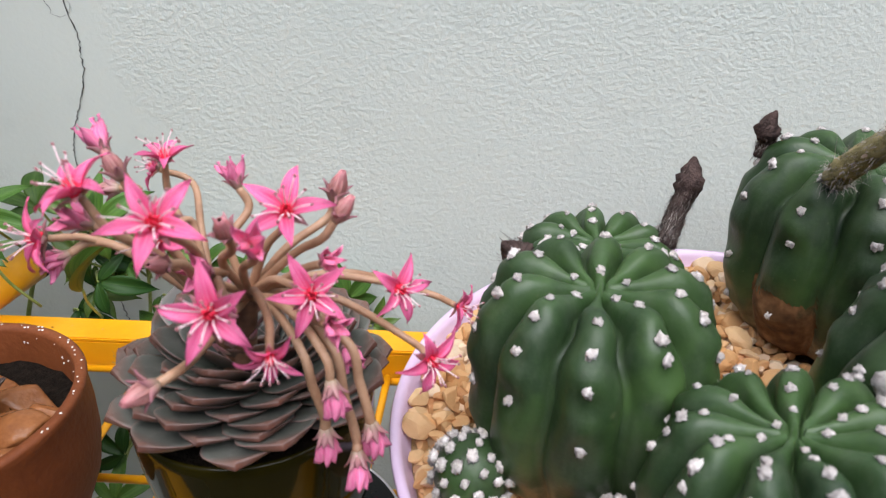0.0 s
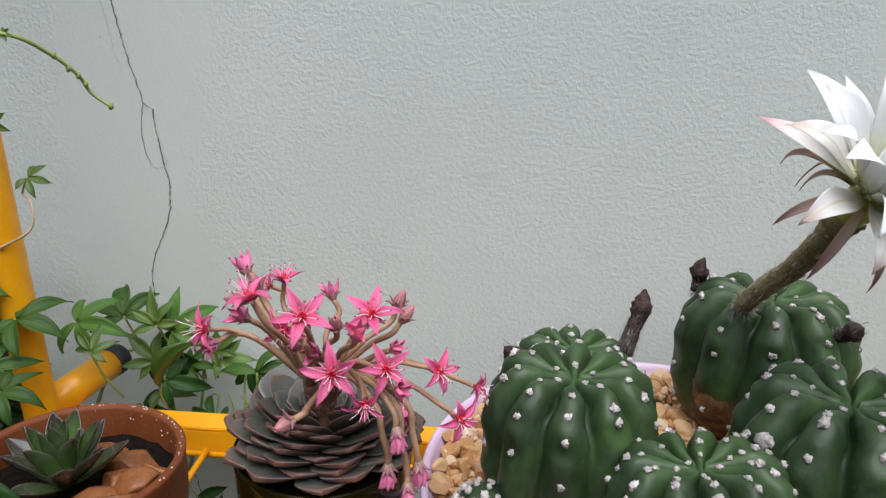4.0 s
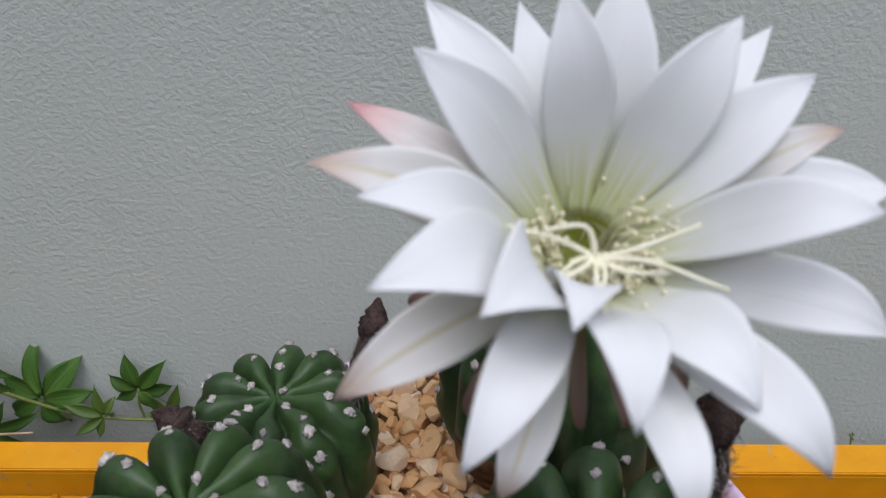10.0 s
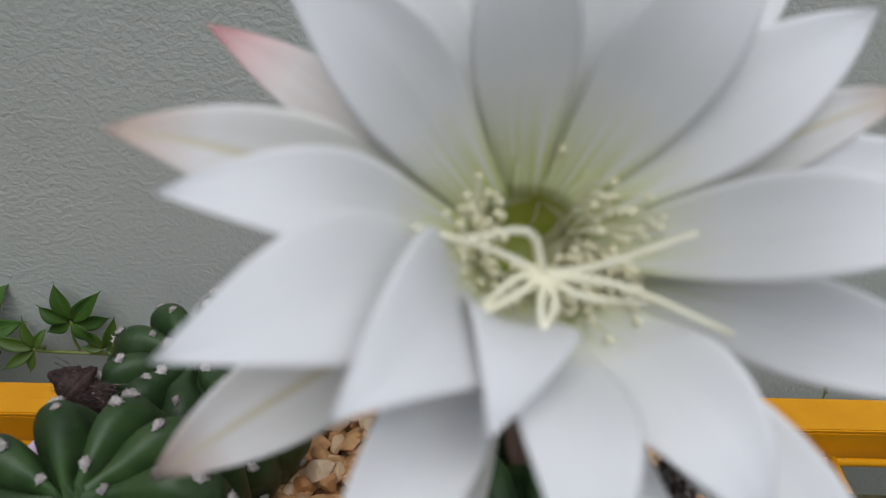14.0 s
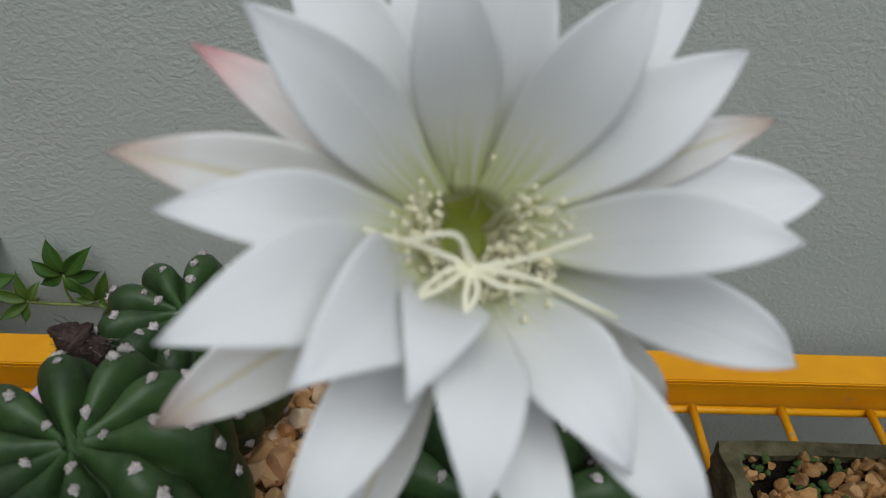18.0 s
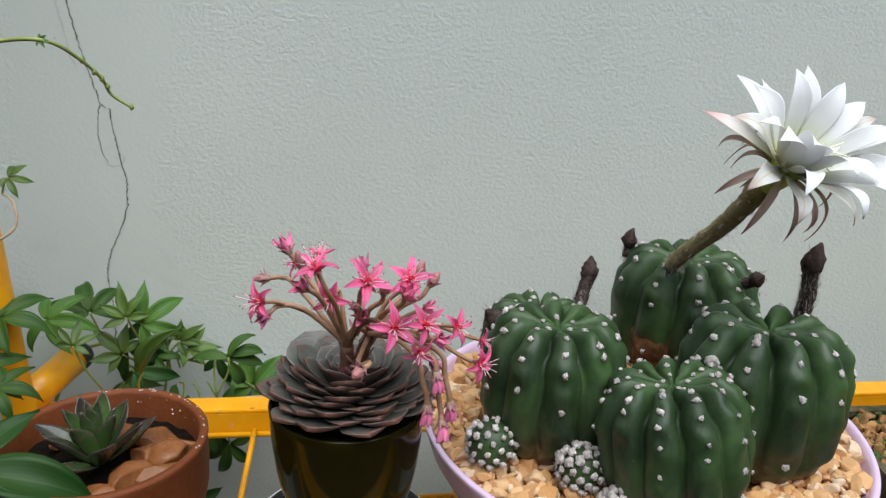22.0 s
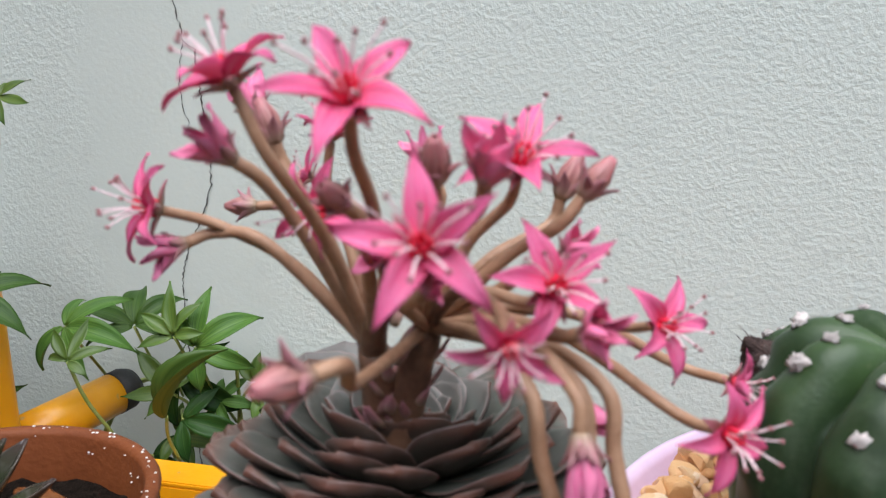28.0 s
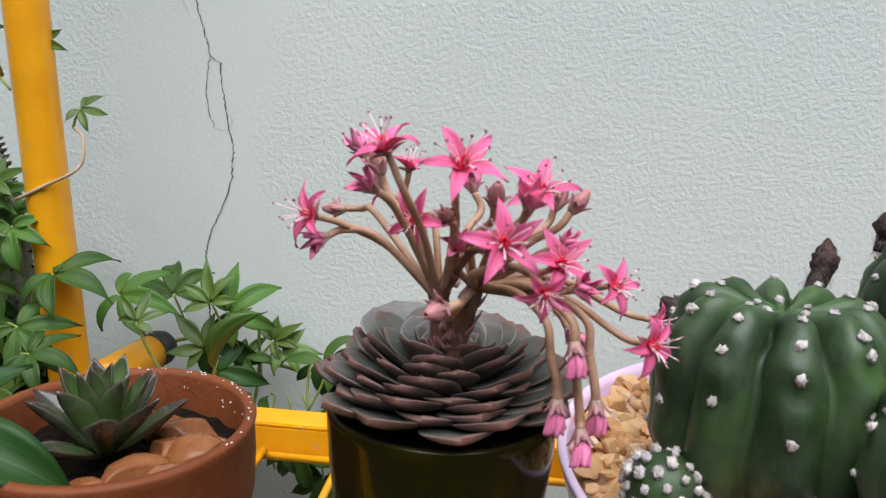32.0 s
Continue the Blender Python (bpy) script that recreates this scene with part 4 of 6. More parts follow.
for i, (c, d, sp, sz, form, root) in enumerate(BLOOMS):
    star_flower(c, d, sp, sz, form)
    dv, cv, rv = Vector(d).normalized(), Vector(c), Vector(root)
    back = cv - dv * 0.0012 * sz
    knee = back - dv * 0.010
    rise = rv.lerp(knee, 0.5) + Vector((0, 0, 0.004 if c[2] > 1.2 else 0.007))
    stem([tuple(rv), tuple(rise), tuple(knee), tuple(back)], 0.00118, 0.00092, STALKDARK if i in (0, 10) else STALK, 10 + i)
for i, (c, d, sp, sz, wilt, via) in enumerate((
        ((-0.0849, 0.1840, 1.2440), (-0.55, 0.10, 0.80), 10, 1.0, True, (-0.070, 0.176, 1.224)),
        ((-0.0790, 0.1780, 1.2400), (-0.30, -0.10, 0.90), 40, 0.95, False, (-0.067, 0.174, 1.222)),
        ((-0.0965, 0.2060, 1.2240), (-0.90, 0.05, -0.05), 30, 0.90, False, (-0.083, 0.193, 1.225)),
        ((-0.0450, 0.1560, 1.2360), (0.10, -0.55, 0.80), 5, 0.95, False, (-0.051, 0.165, 1.224)),
        ((-0.0240, 0.1720, 1.2330), (0.55, 0.10, 0.75), 60, 0.90, False, (-0.036, 0.174, 1.222)),
        ((-0.0270, 0.1660, 1.2240), (0.60, -0.30, 0.35), 20, 0.75, True, (-0.038, 0.172, 1.216)),
        ((-0.0530, 0.1620, 1.2230), (-0.20, -0.70, 0.40), 25, 0.95, True, (-0.056, 0.168, 1.217)),
        ((-0.0440, 0.1480, 1.2220), (0.30, -0.70, 0.35), 50, 0.60, True, (-0.050, 0.160, 1.216)),
        ((-0.0540, 0.1290, 1.2155), (-0.45, -0.85, 0.05), 20, 0.95, False, (-0.0555, 0.152, 1.206)),
        ((-0.0225, 0.1480, 1.2030), (0.20, -0.30, -0.90), 35, 0.80, True, (-0.034, 0.160, 1.214)),
        ((-0.0255, 0.1500, 1.1865), (0.05, -0.15, -0.98), 15, 0.84, True, (-0.034, 0.153, 1.200)),
        ((-0.0150, 0.1540, 1.1855), (0.15, -0.10, -0.98), 65, 0.86, True, (-0.024, 0.154, 1.203)),
        ((-0.0760, 0.1560, 1.2380), (-0.55, -0.45, 0.55), 22, 0.90, True, (-0.068, 0.166, 1.224)),
        ((-0.0560, 0.1480, 1.2330), (-0.15, -0.80, 0.45), 70, 0.80, False, (-0.056, 0.160, 1.222)),
        ((-0.0365, 0.1480, 1.2370), (0.25, -0.60, 0.70), 48, 0.95, True, (-0.045, 0.162, 1.224)),
        ((-0.0230, 0.1520, 1.2160), (0.55, -0.65, 0.25), 12, 0.85, True, (-0.036, 0.164, 1.214)),
        ((-0.0930, 0.1700, 1.2220), (-0.60, -0.60, -0.20), 52, 0.85, True, (-0.078, 0.172, 1.222)),
        ((-0.0520, 0.1850, 1.2350), (-0.30, 0.10, 0.75), 33, 0.85, True, (-0.054, 0.178, 1.222)),
        ((-0.0280, 0.1880, 1.2310), (0.35, 0.05, 0.90), 28, 1.0, False, (-0.040, 0.180, 1.220)),
        ((-0.0228, 0.1670, 1.2005), (0.30, -0.45, -0.35), 44, 0.85, True, (-0.034, 0.170, 1.208)),
        ((-0.0185, 0.1520, 1.1775), (0.10, -0.40, -0.85), 5, 0.86, True, (-0.027, 0.150, 1.196)))):
    bud(c, d, sp, sz * (1.08 if d[2] < -0.5 else 0.85 if wilt else 1.0), wilt)
    root = NODE_A if c[0] < -0.055 and c[2] > 1.2 else NODE_C
    dv, cv = Vector(d).normalized(), Vector(c)
    if c[2] < 1.195 and c[0] > -0.05:
        top = Vector((c[0] - 0.0045, c[1] + 0.003, 1.2070))
        over = Vector(root).lerp(top, 0.55)
        stem([root, (over.x, over.y, 1.2115), tuple(top), tuple(top.lerp(cv, 0.45)), tuple(cv - dv * 0.004), tuple(cv)], 0.00105, 0.00135, STALK, 40 + i)
    else:
        stem([root if c[2] > 1.195 else E0, via, tuple(cv - dv * 0.006), tuple(cv)], 0.00115, 0.0011, STALK, 40 + i)
# little bracts on the stems
bract = mesh_of("bract", *blade(0.0060, 0.0026, star, (0.2, 0.3, 0.0), 0.2, 0.0009, 4, 6))
bract.materials.append(CALYX)
for i in range(26):
    k = i / 25
    root = (NODE_A, NODE_B, NODE_C)[i % 3]
    at = Vector(E0).lerp(Vector(root), 0.35 + 0.65 * ((i * 0.37) % 1))
    put("bract", bract, CALYX, ech, local(Matrix.Translation(at) @ pose(0, 0, 0, 0, 0, i * 137.5) @ pose(0, 0.002, 0, 35, 0, 0)))

# ---- lilac bowl with gravel ----
WX, WY, WR, WZ = 0.1005, 0.2135, 0.1200, 1.1415
bowl = thing("plant_bowl", (WX, WY, floor_z), "shallow round lilac plastic bowl", "plant bowl")
hb = WZ - floor_z
put("bowl_body", mesh_of("bowl_body", *lathe([(0.0, 0.0), (0.058, 0.0), (0.064, 0.0012), (0.078, 0.0065), (0.093, 0.0165), (0.107, 0.029), (0.115, 0.043), (0.1188, hb - 0.004), (WR, hb - 0.0010), (WR - 0.0006, hb), (WR - 0.0030, hb), (WR - 0.0042, hb - 0.003), (0.106, 0.035), (0.0, 0.032)], 144)), LILAC, bowl)
GZ = WZ - 0.0050
CACTI = [  # centre, radius, half height, ribs, turn, lean
    ((0.0445, 0.1955, 1.1720), 0.0372, 0.0395, 10, 9, (0.0, 0.0)),
    ((0.0520, 0.2560, 1.1615), 0.0330, 0.0310, 10, 20, (0.0, 0.0)),
    ((0.1495, 0.2750, 1.1770), 0.0440, 0.0420, 10, 2, (0.0, 0.0)),
    ((0.0870, 0.1430, 1.1695), 0.0340, 0.0352, 11, 8, (-0.12, -0.14)),
    ((0.1465, 0.1785, 1.1735), 0.0420, 0.0430, 10, 12, (0.0, 0.0)),
]
BALLS = [((0.0098, 0.1735, 1.1500), 0.0118), ((0.0485, 0.1520, 1.1490), 0.0108), ((0.0595, 0.1300, 1.1435), 0.0080), ((0.0740, 0.1190, 1.1390), 0.0060)]
rng = np.random.default_rng(11)
pieces = []
while len(pieces) < 2350:
    a, r = rng.random() * 6.2832, 0.1120 * math.sqrt(rng.random())
    x, y = WX + r * math.cos(a), WY + r * math.sin(a)
    if any(math.hypot(x - c[0], y - c[1]) < rad * 0.62 for c, rad, *_ in CACTI):
        continue
    s = 0.0023 + 0.0036 * rng.random() ** 1.5
    lay = rng.random()
    z = GZ - 0.004 + 0.0075 * lay
    m = Matrix.Translation((x, y, z)) @ Euler((rng.normal(0, 0.5), rng.normal(0, 0.5), rng.random() * 6.28)).to_matrix().to_4x4()
    pieces.append(moved(stone(s, rng, 3), m))
tagged(put("gravel", mesh_of("gravel", *joined(pieces)[:2], smooth=False), GRAVEL), "tan, orange and cream gravel chips filling the bowl", "gravel", kind="stuff")
put("potting_mix", mesh_of("potting_mix", *lathe([(0.0, 0.0), (0.113, 0.0)], 64)), GRIT, bowl, Matrix.Translation((0, 0, GZ - 0.0045 - floor_z)))


# ---- globe cacti ----
def tuft(r, seed):
    """A felted cushion: one ragged knob, its wool drawn out into short wisps."""
    v, f, u = lump(r * 0.88, seed, 0.7, 0.55, 10, 16)
    rg = np.random.default_rng(seed + 5)
    out = []
    for p in v:
        k = rg.uniform(1.18, 1.42) if rg.random() < 0.22 else rg.uniform(0.90, 1.04)
        out.append((p[0] * 1.15 * k, p[1] * 0.95 * k, p[2] * k + r * 0.2))
    return out, f, u


TUFTS = [mesh_of("areole", *tuft(0.00162, k)) for k in range(4)]
for me in TUFTS:
    me.materials.append(FELT)
prick = []
for i in range(7):
    a = i * 0.9
    prick.append(tube([(0, 0, 0.0006), (0.0011 * math.cos(a), 0.0011 * math.sin(a), 0.0022)], lambda s: 0.00014 * (1.1 - s), 4))
PRICK = mesh_of("spines", *joined(prick))
PRICK.materials.append(SPINE)


def globe(th, ph, rad, half, ribs, depth=0.35):
    """A point of the ribbed globe: th from the crown down, ph round it."""
    away = abs((ribs * ph / math.pi + 1) % 2 - 1)
    crest = 1 - 0.38 * away ** 2.0 - 0.62 * away ** 4.5
    fade = min(1.0, th / 0.35)
    d = depth * (0.35 + 0.65 * fade) * (1 - 0.58 * min(1.0, max(0.0, (th - 0.75) / 0.8))) * (1.0 if th < 2.0 else max(0.2, 1 - (th - 2.0)))
    rr = rad * math.sin(th) ** 0.63 * (1 - d * (1 - crest))
    z = half * math.copysign(abs(math.cos(th)) ** 0.82, math.cos(th))
    z -= half * 0.22 * math.exp(-(th / 0.32) ** 2) + half * 0.30 * (1 - crest) * math.exp(-((th - 0.45) / 0.5) ** 2)
    return Vector((rr * math.cos(ph), rr * math.sin(ph), z))


def cactus(spec, label, seed, rows=(0.14, 0.36, 0.66, 1.02, 1.42, 1.86)):
    c, rad, half, ribs, turn, lean = spec
    ob = thing("globe_cactus", c, label, "cactus", "globe cacti in the bowl")
    nphi, nth = ribs * 14, 44
    verts, faces, uvs = [], [], []
    rg = np.random.default_rng(seed)
    sh = rg.random(3) * 6.28
    tilt = pose(0, 0, 0, math.degrees(lean[1]), math.degrees(lean[0]), turn)

    def at(th, ph):
        k = 1 + 0.018 * math.sin(3 * ph + sh[2]) + 0.012 * math.sin(5 * ph + 4 * th) + 0.024 * math.sin(17 * th + math.pi * round(ribs * ph / (2 * math.pi))) * max(0.0, math.cos(ribs * ph)) * min(1.0, th)
        q = globe(th, ph, rad, half, ribs)
        return tilt @ Vector((q.x * k + 0.0006 * math.sin(9 * th + ph * 2), q.y * k, q.z))

    for j in range(nth + 1):
        th = 0.02 + (2.72 - 0.02) * j / nth
        for i in range(nphi):
            verts.append(at(th, 2 * math.pi * i / nphi))
            uvs.append((i / nphi, 1 - j / nth))
    for j in range(nth):
        for i in range(nphi):
            a, b = j * nphi + i, j * nphi + (i + 1) % nphi
            faces.append((a, a + nphi, b + nphi, b))
    faces.append(tuple(range(nphi)))
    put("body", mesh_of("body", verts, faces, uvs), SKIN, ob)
    k = 0
    for i in range(ribs):
        ph = 2 * math.pi * i / ribs
        for n, th in enumerate(rows):
            th = th + (0.14 if i % 2 else 0.0) + rg.normal(0, 0.05)
            if (n < 1 and i % 2) or th > 2.2 or (n > 2 and rg.random() < 0.12):
                continue
            p = at(th, ph)
            q = at(th + 0.02, ph)
            side = at(th, ph + 0.02)
            nrm = (q - p).cross(side - p).normalized()
            if nrm.dot(Vector((math.cos(ph), math.sin(ph), 0.3))) < 0 and th > 0.4:
                nrm = -nrm
            if nrm.z < 0 and th < 0.8:
                nrm = -nrm
            s = (0.8 if len(rows) > 6 else 1.0) * (0.75 if n < 2 else 1.0) * (0.85 + 0.45 * rg.random()) * (1.0 if n < 4 else 0.8)
            ar = put("areole", TUFTS[k % 4], FELT, ob, toward(p, nrm, k * 50, s))
            if n > 3:
                put("spines", PRICK, SPINE, ar)
            k += 1
    return ob, at


def hairs(points, r, n, length, seed, down=0.3):
    """Soft wool that lies along a stalk and strays from it."""
    rg = np.random.default_rng(seed)
    pts = [Vector(p) for p in points]
    verts, faces = [], []
    for i in range(n):
        k = int(rg.integers(0, len(pts) - 1))
        p, ax = pts[k], (pts[k + 1] - pts[k]).normalized()
        d = Vector(rg.normal(0, 1, 3))
        d = (d - ax * d.dot(ax)).normalized()
        L = length * (0.4 + rg.random() ** 1.5)
        stray = abs(rg.normal(0, 0.5))
        a = p + d * r * 0.85
        b = a + d * L * 0.25 * stray + ax * L * rg.normal(0.15, 0.4)
        e = b + d * L * 0.30 * stray + ax * L * rg.normal(0.1, 0.4) + Vector(rg.normal(0, L * 0.14, 3)) - Vector((0, 0, L * down * 0.3))
        s = ax.cross(d) * 0.00011
        o = len(verts)
        verts += [tuple(a - s), tuple(a + s), tuple(b - s), tuple(b + s), tuple(e)]
        faces += [(o, o + 1, o + 3, o + 2), (o + 2, o + 3, o + 4)]
    return verts, faces, None


def withered(parent, foot, tip, width, seed, hairy=70, wool=0.45, bulb=0.66):
    """A dried flower on its woolly stalk."""
    off = Matrix.Translation(-Vector(parent.location))
    f, t = Vector(foot), Vector(tip)
    rg = np.random.default_rng(seed)
    mid1, mid2 = f.lerp(t, 0.35) + Vector(rg.normal(0, 0.0006, 3)), f.lerp(t, 0.7) + Vector(rg.normal(0, 0.0006, 3))
    line = smooth_line([f, mid1, mid2, t], 8)

    def shape(s):
        k = min(1.0, max(0.0, (s - bulb + 0.14) / 0.14))
        swell = 0.70 + 0.30 * k * k * (3 - 2 * k)
        cone = max(0.0, (s - bulb - 0.06) / (0.94 - bulb))
        return width * swell * (1 - 0.88 * cone ** 1.25)

    fl = put("withered_flower", mesh_of("withered_flower", *tube(line, lambda s: max(0.0004, shape(s)), 12, 0.35, seed)), DEAD, parent, off, "withered black-brown hairy flower")
    low = line[: max(3, int(len(line) * wool))]
    tagged(put("hairs", mesh_of("hairs", *hairs(low, width * 0.6, hairy * 11, 0.0070, seed)), HAIR, fl, label="grey woolly hairs"), kind="stuff")
    tagged(put("hairs", mesh_of("hairs", *hairs(line[: int(len(line) * 0.8)], width * 0.85, hairy * 11, 0.0055, seed + 1)), FUZZ, fl), kind="stuff")
    return fl


cactus(CACTI[0], "round ribbed dark green cactus with white woolly areoles", 1)
c1b, _ = cactus(CACTI[1], "smaller ribbed green cactus with white woolly areoles", 2)
c2, at2 = cactus(CACTI[2], "ribbed green cactus bearing one open white flower, brown scarred foot", 3)
cactus(CACTI[3], "low ribbed green cactus with dense white areoles", 4, (0.12, 0.27, 0.44, 0.64, 0.88, 1.16, 1.48, 1.84))
c4, _ = cactus(CACTI[4], "broad deeply ribbed green cactus with white areoles", 5)
withered(c1b, (0.0768, 0.2590, 1.1820), (0.0866, 0.2745, 1.2115), 0.0052, 21, 80)
withered(c1b, (0.0310, 0.2425, 1.1800), (0.0172, 0.2405, 1.1915), 0.0063, 22, 22, 0.4, 0.45)
withered(c2, (0.1190, 0.2990, 1.2030), (0.1200, 0.2960, 1.2225), 0.0048, 23, 20, 0.25, 0.52)
withered(c2, (0.1690, 0.2440, 1.2050), (0.1740, 0.2330, 1.2140), 0.0044, 24, 14, 0.2, 0.55)
withered(c4, (0.1725, 0.1930, 1.2020), (0.1715, 0.1880, 1.2485), 0.0052, 25, 110, 0.6, 0.70)
tagged(put("woolly_spot", mesh_of("woolly_spot", *joined([lump(0.0031, 9, 0.85, 0.25, 10, 14), tuft(0.0031, 9)])), FELT, c4, Matrix.Translation(-Vector(c4.location)) @ toward((0.1110, 0.1640, 1.1970), (-0.6, -0.5, 0.5))), kind="stuff")
# the corky foot of the flowering cactus
verts, faces, uvs = [], [], []
for j in range(19):
    for i in range(25):
        ph, th = radians(190 + 58 * i / 24 - CACTI[2][4]), 1.54 + 1.06 * j / 18
        edge = min(1.0, 3.2 * min(i / 24, 1 - i / 24, j / 18))
        p = at2(th, ph)
        p = p * (0.985 + 0.028 * edge + 0.014 * edge * noise.noise(p * 260))
        verts.append(tuple(p))
        uvs.append((i / 24, min(1.0, 2.0 * min(i / 24, 1 - i / 24, 0.8 * j / 18))))
for j in range(18):
    for i in range(24):
        a = j * 25 + i
        faces.append((a, a + 25, a + 26, a + 1))
put("scar", mesh_of("scar", verts, faces, uvs), SCAR, c2, label="brown corky scar at the foot")

# ---- the white flower ----
FC, FN = Vector((0.1354, 0.1686, 1.2935)), Vector((0.05, -0.70, 0.71)).normalized()
off2 = Matrix.Translation(-Vector(c2.location))
tube_line = smooth_line([(0.1310, 0.2590, 1.2095), (0.1264, 0.2470, 1.2180), (0.1295, 0.2325, 1.2322), (0.1320, 0.2200, 1.2436), (0.1328, 0.2065, 1.2560), (0.1332, 0.1940, 1.2680), tuple(FC - FN * 0.026 + Vector((-0.001, 0.003, -0.002))), tuple(FC - FN * 0.0215)], 7)
stalk = put("flower_tube", mesh_of("flower_tube", *tube(tube_line, lambda s: 0.0040 + 0.0012 * s + 0.0011 * max(0, s - 0.72) / 0.28, 16, 0.3, 4)), TUBE, c2, off2, "long scaly olive flower tube with hairs")
tagged(put("hairs", mesh_of("hairs", *hairs(tube_line[: int(len(tube_line) * 0.8)], 0.0042, 1900, 0.0075, 31)), HAIR, stalk, label="fine grey hairs"), kind="stuff")
scale_me = mesh_of("scale", *blade(0.006, 0.0022, star, (0.25, 0.2, 0), 0.2, 0.0005, 4, 5))
scale_me.materials.append(SEPAL)
for i in range(26):
    k = int((0.05 + 0.85 * i / 25) * (len(tube_line) - 2))
    p, d = Vector(tube_line[k]), (Vector(tube_line[k + 1]) - Vector(tube_line[k])).normalized()
    put("scale", scale_me, SEPAL, stalk, toward(p, d, i * 137.5) @ pose(0, 0.0040 + 0.0014 * (i / 25) ** 2, 0, 74, 0, 0))
flower = put("flower", mesh_of("throat", *lathe([(0.0, -0.0125), (0.0022, -0.0123), (0.0038, -0.0112), (0.0050, -0.0085), (0.0058, -0.0050), (0.0060, -0.0032), (0.0061, -0.0024)], 40)), THROAT, c2, off2 @ toward(FC, FN), "large open white funnel flower")
put("flower_cup", mesh_of("flower_cup", *lathe([(0.0046, -0.0222), (0.0056, -0.0205), (0.0068, -0.0130), (0.0072, -0.0060), (0.0070, -0.0020), (0.0063, -0.0014)], 40)), THROAT, flower)
qz = toward(FC, FN).to_3x3()
# azimuth 0 of the flower lies along +x of the wall
fx = Vector((1, 0, 0)) - FN * FN.x
fx.normalize()
turn0 = math.degrees(math.atan2((qz.inverted() @ fx).y, (qz.inverted() @ fx).x))
broad = lambda s: (0.46 + 0.54 * math.sin(math.pi / 2 * min(1, s / 0.56)) ** 1.2) * (1.0 if s < 0.5 else max(0.0, 1 - ((s - 0.5) / 0.5) ** 2.1))
narrow = lambda s: (0.40 + 0.60 * math.sin(math.pi * min(1, 0.10 + 0.70 * s))) * (1 - s ** 2.4) ** 0.8
PETALS = [  # azimuth, reach, rise, width, droop of the tip, layer, kind
    (147, 45.5, -1, 11, -16, 2, 2), (172, 40.5, 20, 14, -10, 1, 1), (182, 33, 26, 14, -14, 0, 0), (204, 33.5, 31, 18, -8, 0, 0),
    (214, 44, 11, 14, -32, 2, 1), (239, 39, 22, 13, -34, 0, 0), (249, 40, 6, 11, -62, 2, 1), (223, 25, 34, 19, 18, 0, 0),
    (246, 20, 32, 14, 25, 0, 0), (266, 29, 31.5, 14, -18, 0, 0), (281, 40, 17, 12, -58, 1, 0), (305, 41, 20, 13.5, -46, 1, 0),
    (300, 30, 23, 16, -20, 0, 0), (322, 40, -14, 11, -62, 2, 1), (338, 42, 11, 14, -42, 1, 0), (356, 33, 24, 14, -22, 0, 0),
    (7, 41.5, 13, 17, -26, 1, 0), (21, 37, 15, 10, -20, 2, 1), (34, 37, 16.5, 16, -8, 0, 0), (49, 47, 5, 14, -6, 2, 0),
    (55, 33, 21, 17, 0, 0, 0), (84, 36, 21, 17, 6, 0, 0), (102, 30, 25, 15, 6, 0, 0), (105, 39, 8, 15, 4, 2, 0),
    (125, 43.5, 11.5, 17, -4, 1, 0), (141, 34, 22, 16, 0, 0, 0),
]


def arch(reach, rise, droop, layer):
    """The side view of a petal: out of the throat, up and over to its tip."""
    span = math.hypot(reach, rise) * 0.001
    p0, p3 = (-0.0003 * layer, -0.002 - 0.0012 * layer), (reach * 0.001 - 0.0058, rise * 0.001)
    up = radians(20 + 0.85 * rise + (6, 0, -6)[layer])
    p1 = (p0[0] + 0.42 * span * math.cos(up), p0[1] + 0.42 * span * math.sin(up))
    p2 = (p3[0] - 0.40 * span * math.cos(radians(droop)), p3[1] - 0.40 * span * math.sin(radians(droop)))
    return lambda s: tuple((1 - s) ** 3 * p0[k] + 3 * (1 - s) ** 2 * s * p1[k] + 3 * (1 - s) * s * s * p2[k] + s ** 3 * p3[k] for k in (0, 1))


for i, (az, reach, rise, W, droop, layer, kind) in enumerate(PETALS):
    me = mesh_of("petal", *blade(0.04, W * 0.00071, broad, (0, 0, 0), 0.04 + 0.13 * ((i * 0.37) % 1), 0.0005, 12, 24, 0.030, 60 + i, arch(reach, rise, droop, layer), 0.6, 0.22 * math.sin(i * 2.1)))
    put("petal", me, (WHITE, BLUSH, ROSY)[kind], flower, pose(0, 0, 0, 0, 0, az + turn0 - 90) @ pose(0, 0.0058, 0.0))
SEPALS = [(132, 21, -29), (152, 30, -12), (159, 20, -18), (196, 28, -23), (202, 20, -16), (233, 30, -26), (268, 27, -28), (286, 28, -18), (312, 30, -30), (345, 27, -24), (30, 28, -20), (70, 24, -24), (100, 25, -25)]
for i, (az, reach, rise) in enumerate(SEPALS):
    r0, z0 = 0.0062, -0.006 - 0.0006 * (i % 3)
    ex, ez = reach * 0.001 - r0, rise * 0.001 - z0
    bow = lambda q: ((1 - q) ** 2 * 0 + 2 * (1 - q) * q * ex * 1.05 + q * q * ex, 2 * (1 - q) * q * (ez * 0.1 + 0.009) + q * q * ez)
    me = mesh_of("sepal", *blade(0.037, 0.0033 + 0.0011 * (i % 2), narrow, (0, 0, 0), 0.25, 0.0006, 6, 16, 0.03, 90 + i, bow))
    put("sepal", me, SEPAL, flower, pose(0, 0, z0, 0, 0, az + turn0 - 90) @ pose(0, r0, 0, 0, 12 * math.sin(i * 1.3), 0))
